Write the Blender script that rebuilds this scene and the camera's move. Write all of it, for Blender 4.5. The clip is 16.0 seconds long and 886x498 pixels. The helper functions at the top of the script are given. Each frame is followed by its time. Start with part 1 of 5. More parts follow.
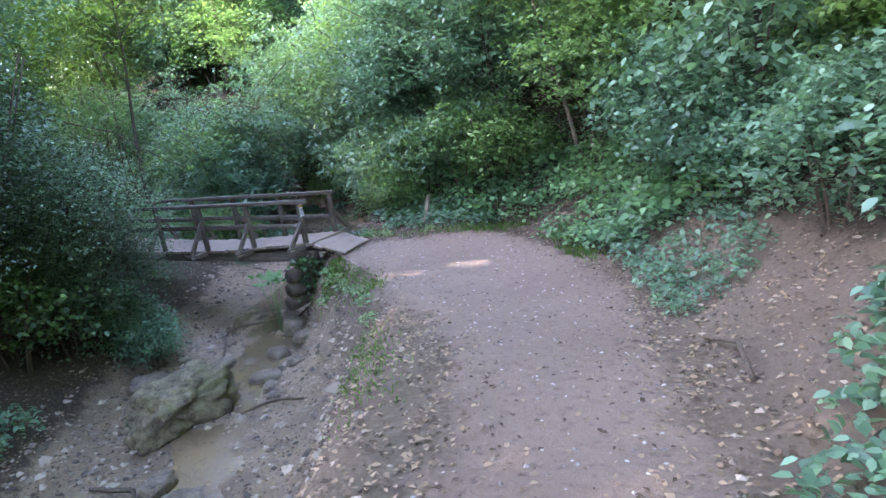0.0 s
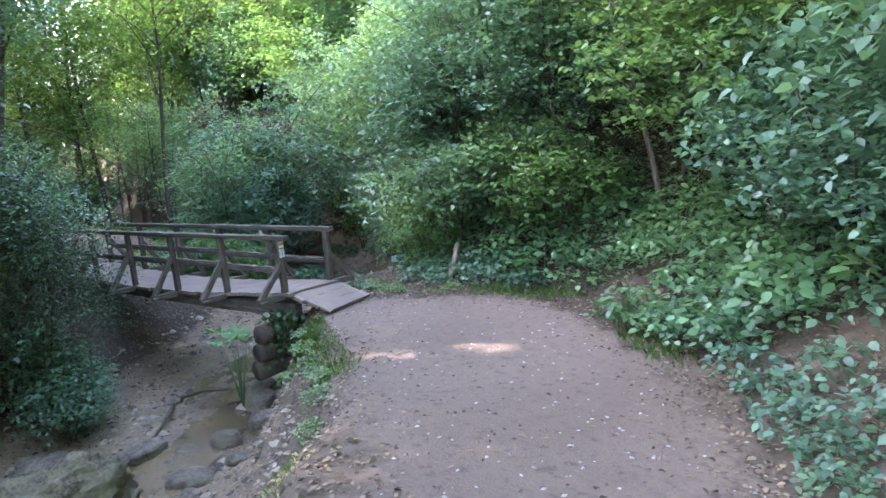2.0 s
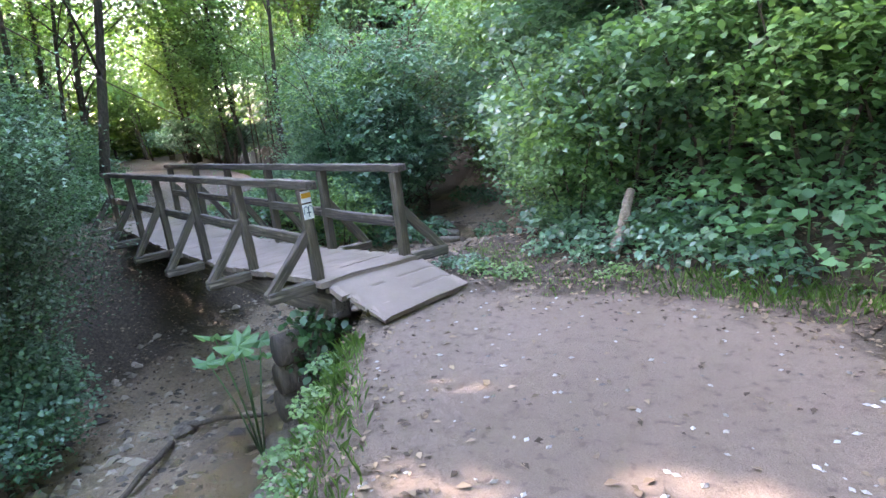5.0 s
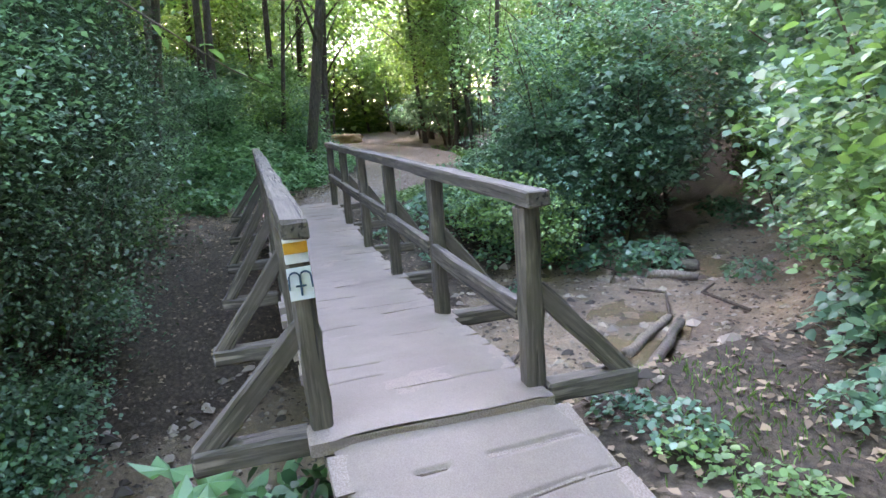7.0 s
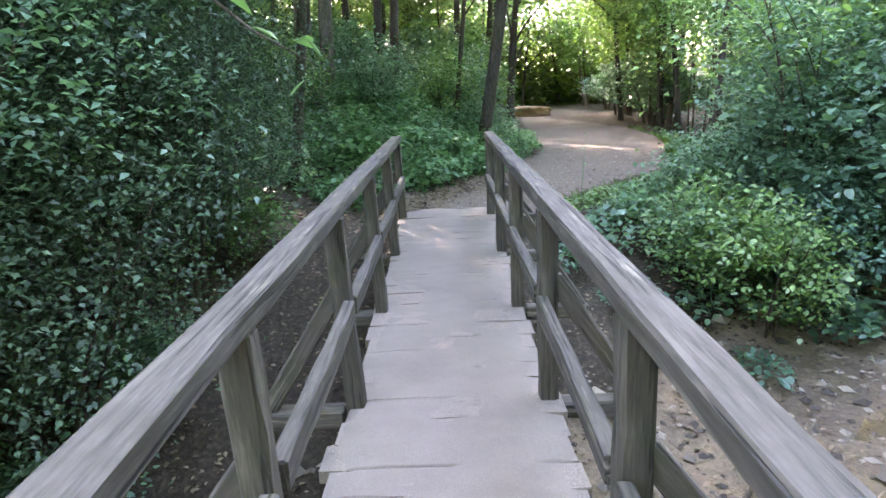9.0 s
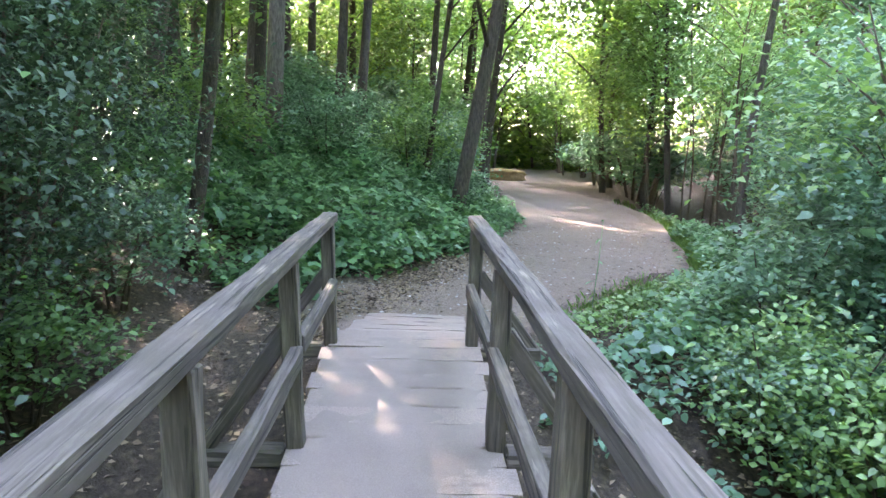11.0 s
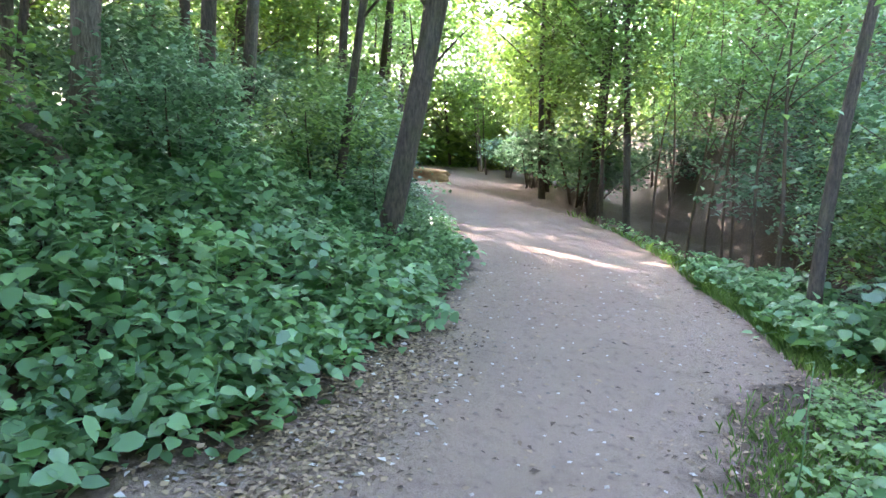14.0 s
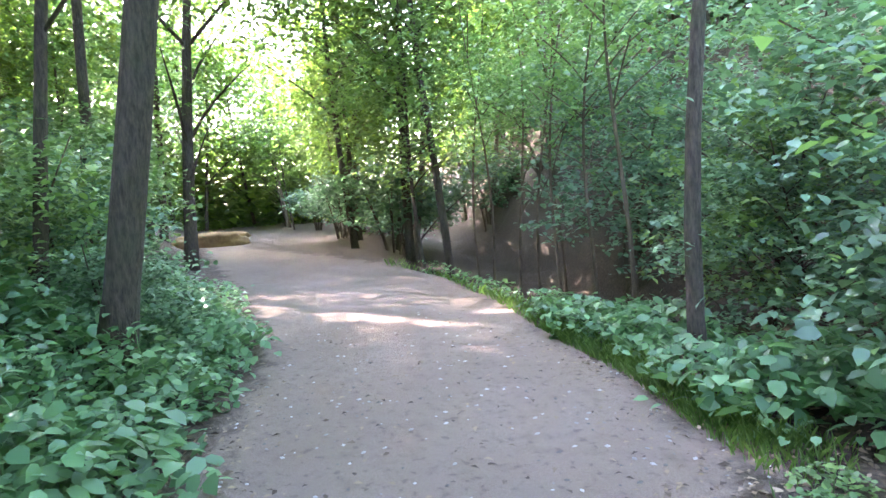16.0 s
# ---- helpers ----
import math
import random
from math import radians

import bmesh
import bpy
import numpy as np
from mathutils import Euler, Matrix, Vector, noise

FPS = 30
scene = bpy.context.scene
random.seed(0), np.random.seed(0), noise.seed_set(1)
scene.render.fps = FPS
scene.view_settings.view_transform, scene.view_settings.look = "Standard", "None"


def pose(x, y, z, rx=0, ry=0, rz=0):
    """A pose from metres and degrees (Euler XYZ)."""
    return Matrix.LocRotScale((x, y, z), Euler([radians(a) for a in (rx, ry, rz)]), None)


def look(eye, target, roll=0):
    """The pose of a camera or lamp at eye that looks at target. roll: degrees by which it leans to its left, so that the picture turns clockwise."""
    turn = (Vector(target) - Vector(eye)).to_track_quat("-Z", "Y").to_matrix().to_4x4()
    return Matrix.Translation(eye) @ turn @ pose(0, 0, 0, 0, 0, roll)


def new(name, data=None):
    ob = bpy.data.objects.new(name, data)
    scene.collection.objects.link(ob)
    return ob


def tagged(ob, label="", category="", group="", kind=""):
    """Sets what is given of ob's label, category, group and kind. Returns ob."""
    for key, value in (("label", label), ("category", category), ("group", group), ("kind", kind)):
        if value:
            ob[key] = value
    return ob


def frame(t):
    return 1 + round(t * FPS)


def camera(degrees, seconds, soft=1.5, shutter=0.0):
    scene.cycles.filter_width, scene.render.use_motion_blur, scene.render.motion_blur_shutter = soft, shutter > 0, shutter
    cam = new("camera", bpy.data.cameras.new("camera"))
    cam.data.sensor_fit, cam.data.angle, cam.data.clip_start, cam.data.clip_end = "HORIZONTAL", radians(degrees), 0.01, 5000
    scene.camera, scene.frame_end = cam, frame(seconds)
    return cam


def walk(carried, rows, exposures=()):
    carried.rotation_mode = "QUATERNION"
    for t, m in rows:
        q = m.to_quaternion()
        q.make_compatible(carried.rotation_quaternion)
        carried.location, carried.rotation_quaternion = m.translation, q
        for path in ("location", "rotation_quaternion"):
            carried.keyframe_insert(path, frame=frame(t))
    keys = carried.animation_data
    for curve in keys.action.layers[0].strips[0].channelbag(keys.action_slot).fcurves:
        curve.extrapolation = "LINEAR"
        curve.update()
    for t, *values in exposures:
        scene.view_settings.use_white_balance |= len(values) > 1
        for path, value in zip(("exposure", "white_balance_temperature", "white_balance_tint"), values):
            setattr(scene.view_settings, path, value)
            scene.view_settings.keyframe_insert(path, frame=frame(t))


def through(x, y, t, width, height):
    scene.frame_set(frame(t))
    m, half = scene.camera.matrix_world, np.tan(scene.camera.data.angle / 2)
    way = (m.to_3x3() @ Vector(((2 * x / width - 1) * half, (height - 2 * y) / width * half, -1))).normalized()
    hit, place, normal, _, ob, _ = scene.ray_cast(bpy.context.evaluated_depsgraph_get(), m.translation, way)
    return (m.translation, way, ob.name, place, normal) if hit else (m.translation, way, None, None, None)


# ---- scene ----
cam = camera(69.7, 16.0)
PATH = [
    (0, (8.08, -8.501, 2.443), (7.072, -6.839, 1.972), -7.8),
    (0.5, (7.981, -7.784, 2.384), (6.945, -6.118, 1.997), -7.9),
    (1, (7.606, -6.942, 2.162), (6.456, -5.349, 1.786), -7.7),
    (1.5, (7.29, -6.167, 2.03), (6.158, -4.605, 1.505), -7.4),
    (2, (7.041, -5.595, 1.969), (5.855, -4.015, 1.655), -4.1),
    (2.5, (6.604, -4.837, 1.884), (5.402, -3.33, 1.352), -5.6),
    (3, (6.09, -4.328, 1.748), (4.784, -2.857, 1.386), -3.4),
    (3.5, (5.481, -3.805, 1.617), (4.017, -2.486, 1.276), -5.5),
    (3.7, (5.388, -3.662, 1.609), (3.922, -2.345, 1.264), -2.8),
    (5.8, (3.568, -1.265, 1.305), (1.986, -0.146, 0.808), -8.1),
    (6, (3.263, -1.074, 1.303), (1.632, -0.01, 0.846), -4.5),
    (6.5, (2.872, -0.517, 1.272), (1.134, 0.379, 0.853), -4.8),
    (7, (2.254, -0.085, 1.251), (0.375, 0.451, 0.822), -4.0),
    (7.5, (1.771, 0.22, 1.264), (-0.142, 0.609, 0.831), -2.3),
    (8, (1.115, 0.418, 1.258), (-0.824, 0.582, 0.794), -2.7),
    (8.5, (0.64, 0.567, 1.241), (-1.295, 0.739, 0.769), -0.5),
    (9, (0.0, 0.505, 1.375), (-1.939, 0.478, 0.885), -2.7),
    (9.5, (-0.658, 0.608, 1.361), (-2.595, 0.757, 0.882), 1.3),
    (10, (-1.202, 0.52, 1.412), (-3.16, 0.607, 1.015), -0.2),
    (10.2, (-1.504, 0.526, 1.367), (-3.467, 0.629, 1.0), 0.2),
    (12.3, (-4.295, 0.53, 1.418), (-6.266, 0.6, 1.089), 4.1),
    (12.5, (-4.604, 0.611, 1.398), (-6.569, 0.707, 1.041), 4.0),
    (13, (-5.403, 0.571, 1.405), (-7.363, 0.741, 1.045), 0.7),
    (13.5, (-6.035, 0.545, 1.437), (-7.987, 0.826, 1.103), 3.3),
    (14, (-6.645, 0.515, 1.459), (-8.578, 0.9, 1.123), 3.1),
    (14.5, (-7.154, 0.603, 1.462), (-9.031, 1.2, 1.113), -1.0),
    (15, (-7.698, 0.807, 1.36), (-9.452, 1.702, 1.009), -0.9),
    (15.5, (-8.097, 1.031, 1.344), (-9.847, 1.982, 1.163), -2.8),
    (16, (-8.56, 1.397, 1.366), (-10.332, 2.304, 1.175), -3.7),
]
walk(cam, [(t, look(eye, target, roll)) for t, eye, target, roll in PATH], exposures=[(0.0, 4.64, 6250, 32), (3.5, 4.83, 6550, 28), (6.0, 5.1, 6650, 28), (8.0, 5.28, 7200, 26), (10.0, 5.6, 7100, 28), (12.5, 5.72, 6800, 26), (16.0, 5.95, 6550, 28)])

# ---- sky and sun ----
SUN_AZ, SUN_EL = 242.0, 35.0          # compass of the sun, clockwise from +y, and its height
world = bpy.data.worlds.new("sky")
scene.world = world
world.use_nodes = True
wn = world.node_tree.nodes
sky = wn.new("ShaderNodeTexSky")
sky.sky_type = "NISHITA"
sky.sun_disc = False
sky.sun_elevation, sky.sun_rotation = radians(SUN_EL), radians(SUN_AZ)
sky.air_density, sky.dust_density = 1.0, 2.0
world.node_tree.links.new(sky.outputs["Color"], wn["Background"].inputs["Color"])
wn["Background"].inputs["Strength"].default_value = 0.15
TO_SUN = Vector((math.sin(radians(SUN_AZ)) * math.cos(radians(SUN_EL)), math.cos(radians(SUN_AZ)) * math.cos(radians(SUN_EL)), math.sin(radians(SUN_EL))))
sun_data = bpy.data.lights.new("sun", "SUN")
sun_data.energy, sun_data.angle, sun_data.color = 1.6, radians(0.5), (1.0, 0.93, 0.82)
sun = new("sun", sun_data)
sun.matrix_world = Matrix.Translation((0, 0, 40)) @ TO_SUN.to_track_quat("Z", "Y").to_matrix().to_4x4()


# ---- materials ----
class Nodes:
    """A node material under construction."""

    def __init__(self, name):
        self.mat = bpy.data.materials.new(name)
        self.mat.use_nodes = True
        self.tree = self.mat.node_tree
        self.bsdf = self.tree.nodes["Principled BSDF"]
        self.out = self.tree.nodes["Material Output"]

    def add(self, kind, **values):
        node = self.tree.nodes.new(kind)
        for key, value in values.items():
            node.inputs[key].default_value = value
        return node

    def link(self, a, b):
        self.tree.links.new(a, b)

    def noise(self, scale, detail=4.0, rough=0.6, coords=None):
        node = self.add("ShaderNodeTexNoise", Scale=scale, Detail=detail, Roughness=rough)
        if coords is not None:
            self.link(coords, node.inputs["Vector"])
        return node.outputs["Fac"]

    def ramp(self, fac, *stops):
        node = self.add("ShaderNodeValToRGB")
        ramp = node.color_ramp
        while len(ramp.elements) < len(stops):
            ramp.elements.new(0.5)
        for e, (at, col) in zip(ramp.elements, stops):
            e.position, e.color = at, (*col, 1.0)
        self.link(fac, node.inputs["Fac"])
        return node.outputs["Color"]

    def mix(self, fac, a, b, how="MIX"):
        node = self.tree.nodes.new("ShaderNodeMix")
        node.data_type, node.blend_type = "RGBA", how
        for value, slot in ((fac, 0), (a, 6), (b, 7)):
            if isinstance(value, (int, float)):
                node.inputs[slot].default_value = value
            elif isinstance(value, tuple):
                node.inputs[slot].default_value = (*value, 1.0)
            else:
                self.link(value, node.inputs[slot])
        return node.outputs[2]

    def math(self, how, a, b=0.5, clamp=False):
        node = self.tree.nodes.new("ShaderNodeMath")
        node.operation, node.use_clamp = how, clamp
        for value, slot in ((a, 0), (b, 1)):
            if isinstance(value, (int, float)):
                node.inputs[slot].default_value = value
            else:
                self.link(value, node.inputs[slot])
        return node.outputs[0]

    def bump(self, height, strength=0.4, distance=0.02):
        node = self.add("ShaderNodeBump", Strength=strength, Distance=distance)
        self.link(height, node.inputs["Height"])
        self.link(node.outputs["Normal"], self.bsdf.inputs["Normal"])
        return node

    def place(self):
        return self.add("ShaderNodeTexCoord").outputs["Object"]

    def spot(self):
        return self.add("ShaderNodeNewGeometry").outputs["Position"]

    def island(self):
        return self.add("ShaderNodeNewGeometry").outputs["Random Per Island"]

    def each(self):
        return self.add("ShaderNodeObjectInfo").outputs["Random"]

    def colour(self, socket):
        self.link(socket, self.bsdf.inputs["Base Color"])

    def set(self, **values):
        for key, value in values.items():
            self.bsdf.inputs[key.replace("_", " ")].default_value = value
        return self


def leaf_material(name, dark, mid, light, through=0.4, gloss=0.45):
    """Leaves: matt-glossy faces that let some light through, each a little different."""
    n = Nodes(name)
    col = n.ramp(n.island(), (0.0, dark), (0.45, mid), (0.85, light), (1.0, tuple(min(1, c * 1.25) for c in light)))
    patch = n.noise(0.55, 2.0, coords=n.spot())
    col = n.mix(n.math("MULTIPLY", patch, 0.5), col, mid)
    tone = n.ramp(n.each(), (0.0, (0.78, 0.86, 0.85)), (1.0, (1.12, 1.08, 0.95)))
    col = n.mix(1.0, col, tone, "MULTIPLY")
    n.colour(col)
    n.set(Roughness=gloss + 0.04, Specular_IOR_Level=0.5)
    trans = n.add("ShaderNodeBsdfTranslucent")
    n.link(n.mix(1.0, col, (1.12, 1.15, 0.65), "MULTIPLY"), trans.inputs["Color"])
    mixer = n.add("ShaderNodeMixShader", Fac=through)
    n.link(n.bsdf.outputs[0], mixer.inputs[1])
    n.link(trans.outputs[0], mixer.inputs[2])
    n.link(mixer.outputs[0], n.out.inputs["Surface"])
    return n.mat


LEAF_SHRUB = leaf_material("shrub_leaf", (0.06, 0.126, 0.09), (0.102, 0.204, 0.144), (0.162, 0.3, 0.204), 0.42, 0.36)
LEAF_HAZEL = leaf_material("hazel_leaf", (0.074, 0.144, 0.06), (0.12, 0.228, 0.09), (0.192, 0.33, 0.132), 0.45, 0.38)
LEAF_TREE = leaf_material("canopy_leaf", (0.066, 0.121, 0.033), (0.11, 0.193, 0.05), (0.182, 0.292, 0.072), 0.5, 0.45)
LEAF_HERB = leaf_material("herb_leaf", (0.062, 0.144, 0.075), (0.106, 0.231, 0.119), (0.169, 0.331, 0.169), 0.42, 0.38)
LEAF_THICKET = leaf_material("thicket_leaf", (0.022, 0.042, 0.024), (0.04, 0.078, 0.045), (0.085, 0.15, 0.088), 0.35, 0.6)
LEAF_IVY = leaf_material("ivy_leaf", (0.015, 0.05, 0.02), (0.03, 0.09, 0.035), (0.06, 0.15, 0.06), 0.25, 0.32)
BLADE = leaf_material("grass_blade", (0.065, 0.14, 0.04), (0.105, 0.21, 0.06), (0.16, 0.28, 0.09), 0.5, 0.5)


def bark_material(name, dark, light, moss=0.25):
    n = Nodes(name)
    where = n.place()
    stretch = n.add("ShaderNodeMapping")
    stretch.inputs["Scale"].default_value = (1, 1, 0.22)
    n.link(where, stretch.inputs["Vector"])
    rough = n.noise(38, 6, 0.7, stretch.outputs[0])
    col = n.ramp(rough, (0.3, dark), (0.7, light))
    blot = n.ramp(n.noise(3.0, 3, coords=where), (0.5, (0, 0, 0)), (0.72, (1, 1, 1)))
    col = n.mix(n.math("MULTIPLY", blot, moss), col, (0.06, 0.085, 0.03))
    n.colour(col)
    n.set(Roughness=0.9)
    n.bump(rough, 0.9, 0.03)
    return n.mat


BARK = bark_material("bark", (0.02, 0.016, 0.012), (0.11, 0.085, 0.065))
BARK_PALE = bark_material("pale_bark", (0.05, 0.04, 0.03), (0.2, 0.165, 0.125))
TWIG = bark_material("twig_bark", (0.03, 0.022, 0.015), (0.12, 0.09, 0.06), 0.1)
DEADWOOD = bark_material("dead_wood", (0.10, 0.075, 0.05), (0.34, 0.28, 0.22), 0.15)


def wood_material(name, dark, light, axis):
    """Weathered sawn timber with the grain along one axis."""
    n = Nodes(name)
    where = n.place()
    stretch = n.add("ShaderNodeMapping")
    scale = [1.0, 1.0, 1.0]
    scale[axis] = 0.07
    stretch.inputs["Scale"].default_value = scale
    n.link(where, stretch.inputs["Vector"])
    grain = n.noise(70, 5, 0.65, stretch.outputs[0])
    streak = n.noise(18, 3, 0.5, stretch.outputs[0])
    blot = n.noise(4.5, 4, coords=where)
    col = n.ramp(grain, (0.3, dark), (0.62, light))
    col = n.mix(n.ramp(streak, (0.35, (0.7, 0.7, 0.7)), (0.65, (0, 0, 0))), col, tuple(c * 0.55 for c in light))
    col = n.mix(n.math("MULTIPLY", n.ramp(blot, (0.45, (0, 0, 0)), (0.62, (1, 1, 1))), 0.6), col, (0.065, 0.056, 0.04))
    worn = n.math("MULTIPLY", n.ramp(n.noise(26, 4, 0.6, stretch.outputs[0]), (0.56, (0, 0, 0)), (0.68, (1, 1, 1))), n.ramp(n.noise(3.0, 3, coords=where), (0.4, (0, 0, 0)), (0.6, (1, 1, 1))))
    col = n.mix(n.math("MULTIPLY", worn, 0.75), col, tuple(c * 2.3 for c in light))
    longer = n.add("ShaderNodeMapping")
    scale[axis] = 0.022
    longer.inputs["Scale"].default_value = scale
    n.link(where, longer.inputs["Vector"])
    split = n.ramp(n.noise(62, 3, 0.5, longer.outputs[0]), (0.35, (1, 1, 1)), (0.42, (0, 0, 0)))
    col = n.mix(n.math("MULTIPLY", split, 0.85), col, tuple(c * 0.35 for c in dark))
    tone = n.ramp(n.each(), (0.0, (0.8, 0.8, 0.8)), (1.0, (1.15, 1.13, 1.1)))
    n.colour(n.mix(1.0, col, tone, "MULTIPLY"))
    n.set(Roughness=0.8)
    n.bump(n.math("SUBTRACT", n.mix(0.5, grain, streak), split), 0.7, 0.006)
    return n.mat


WOOD_X = wood_material("grey_timber_along", (0.03, 0.024, 0.018), (0.155, 0.13, 0.106), 0)
WOOD_Y = wood_material("grey_timber_across", (0.038, 0.03, 0.024), (0.155, 0.128, 0.103), 1)
WOOD_Z = wood_material("dark_timber_upright", (0.033, 0.027, 0.02), (0.13, 0.108, 0.082), 2)


def deck_material():
    """Planks trodden grey, under dried mud and grit."""
    n = Nodes("dusty_plank")
    where = n.spot()
    stretch = n.add("ShaderNodeMapping")
    stretch.inputs["Scale"].default_value = (1, 0.08, 1)
    n.link(where, stretch.inputs["Vector"])
    grain = n.noise(60, 4, 0.6, stretch.outputs[0])
    col = n.ramp(grain, (0.3, (0.080, 0.062, 0.050)), (0.65, (0.200, 0.162, 0.135)))
    dust = n.noise(7, 5, 0.65, where)
    grit = n.noise(160, 3, 0.6, where)
    earth = n.ramp(grit, (0.35, (0.160, 0.123, 0.098)), (0.65, (0.271, 0.217, 0.179)))
    col = n.mix(n.ramp(dust, (0.3, (0, 0, 0)), (0.46, (0.94, 0.94, 0.94))), col, earth)
    n.colour(n.mix(1.0, col, n.ramp(n.each(), (0, (0.94, 0.94, 0.94)), (1, (1.05, 1.04, 1.03))), "MULTIPLY"))
    n.set(Roughness=0.92)
    n.bump(n.mix(0.5, grain, grit), 0.5, 0.008)
    return n.mat


DECK = deck_material()


def packed_material():
    """Dried mud trodden flat on the planks."""
    n = Nodes("packed_mud")
    where = n.spot()
    grit, fine, big = n.noise(170, 4, 0.65, where), n.noise(30, 5, 0.65, where), n.noise(2.2, 4, 0.6, where)
    col = n.ramp(big, (0.32, (0.158, 0.124, 0.1)), (0.68, (0.218, 0.175, 0.142)))
    col = n.mix(0.35, col, n.ramp(grit, (0.3, (0.09, 0.07, 0.054)), (0.65, (0.262, 0.21, 0.172))))
    col = n.mix(n.math("MULTIPLY", n.ramp(fine, (0.55, (0, 0, 0)), (0.72, (1, 1, 1))), 0.35), col, (0.16, 0.122, 0.098))
    n.colour(col)
    n.set(Roughness=0.95)
    n.bump(n.mix(0.5, grit, fine), 0.4, 0.006)
    return n.mat


PACKED = packed_material()


def stone_material(name, dark, light, moss):
    n = Nodes(name)
    where = n.place()
    a = n.noise(5, 8, 0.65, where)
    b = n.noise(42, 5, 0.7, where)
    col = n.ramp(a, (0.4, dark), (0.6, light))
    col = n.mix(0.5, col, n.ramp(n.mix(0.5, b, n.noise(16, 4, 0.7, where)), (0.4, tuple(c * 0.6 for c in dark)), (0.6, light)))
    col = n.mix(n.math("MULTIPLY", n.ramp(n.noise(2.4, 5, coords=where), (0.48, (0, 0, 0)), (0.62, (1, 1, 1))), moss), col, (0.07, 0.085, 0.03))
    n.colour(col)
    n.set(Roughness=0.82)
    n.bump(n.mix(0.5, a, b), 1.0, 0.07)
    return n.mat


BOULDER = stone_material("mossy_sandstone", (0.04, 0.032, 0.02), (0.29, 0.245, 0.155), 0.6)
STONE = stone_material("creek_stone", (0.06, 0.047, 0.034), (0.27, 0.22, 0.165), 0.25)


def ground_material():
    """Soil: trodden path, wet creek mud and forest litter, told apart by the cover mask."""
    n = Nodes("forest_soil")
    where = n.spot()
    cover = n.add("ShaderNodeVertexColor")
    cover.layer_name = "cover"
    split = n.add("ShaderNodeSeparateColor")
    n.link(cover.outputs["Color"], split.inputs[0])
    ragged = n.math("MULTIPLY", n.math("SUBTRACT", n.noise(3.2, 6, 0.72, where), 0.5), 1.1)
    path = n.ramp(n.math("ADD", split.outputs[0], ragged), (0.38, (0, 0, 0)), (0.62, (1, 1, 1)))
    mud = n.ramp(n.math("ADD", split.outputs[1], ragged), (0.35, (0, 0, 0)), (0.65, (1, 1, 1)))
    bare = n.ramp(n.math("ADD", split.outputs[2], ragged), (0.35, (0, 0, 0)), (0.65, (1, 1, 1)))
    big, fine, grit = n.noise(1.1, 5, 0.6, where), n.noise(26, 6, 0.7, where), n.noise(150, 4, 0.65, where)
    clods = n.add("ShaderNodeTexVoronoi", Scale=17.0)
    n.link(where, clods.inputs["Vector"])
    litter = n.ramp(fine, (0.3, (0.027, 0.020, 0.012)), (0.5, (0.078, 0.055, 0.033)), (0.72, (0.156, 0.121, 0.078)))
    litter = n.mix(0.5, litter, n.ramp(clods.outputs["Distance"], (0.0, (0.109, 0.082, 0.055)), (0.5, (0.023, 0.017, 0.011))))
    earth = n.ramp(n.mix(0.5, fine, grit), (0.32, (0.056, 0.042, 0.027)), (0.68, (0.165, 0.126, 0.085)))
    wet = n.ramp(n.mix(0.5, fine, big), (0.3, (0.054, 0.038, 0.024)), (0.48, (0.168, 0.12, 0.075)), (0.68, (0.325, 0.24, 0.145)))
    trod = n.ramp(big, (0.3, (0.168, 0.122, 0.093)), (0.7, (0.234, 0.176, 0.136)))
    trod = n.mix(0.58, trod, n.ramp(grit, (0.3, (0.086, 0.061, 0.045)), (0.62, (0.281, 0.215, 0.168))))
    trod = n.mix(n.math("MULTIPLY", n.ramp(fine, (0.55, (0, 0, 0)), (0.75, (1, 1, 1))), 0.5), trod, (0.17, 0.13, 0.1))
    scuff = n.ramp(n.noise(7.5, 5, 0.7, where), (0.5, (0, 0, 0)), (0.66, (1, 1, 1)))
    trod = n.mix(n.math("MULTIPLY", scuff, 0.7), trod, (0.15, 0.108, 0.08))
    worn = n.ramp(n.noise(0.55, 4, 0.55, where), (0.42, (0, 0, 0)), (0.62, (1, 1, 1)))
    trod = n.mix(n.math("MULTIPLY", worn, 0.45), trod, (0.14, 0.1, 0.074))
    prints = n.ramp(n.noise(15, 2, 0.4, where), (0.62, (0, 0, 0)), (0.7, (1, 1, 1)))
    trod = n.mix(n.math("MULTIPLY", prints, 0.55), trod, (0.105, 0.076, 0.057))
    col = n.mix(bare, litter, earth)
    col = n.mix(mud, col, wet)
    col = n.mix(path, col, trod)
    n.colour(col)
    n.link(n.math("SUBTRACT", 0.95, n.math("MULTIPLY", mud, 0.35)), n.bsdf.inputs["Roughness"])
    n.bump(n.mix(0.4, fine, grit), 0.85, 0.05)
    return n.mat


GROUND = ground_material()


def simple_material(name, dark, light, scale=20.0, rough=0.85, island=False):
    n = Nodes(name)
    fac = n.island() if island else n.noise(scale, 5, 0.65, n.place())
    n.colour(n.ramp(fac, (0.2, dark), (0.8, light)))
    n.set(Roughness=rough)
    return n.mat


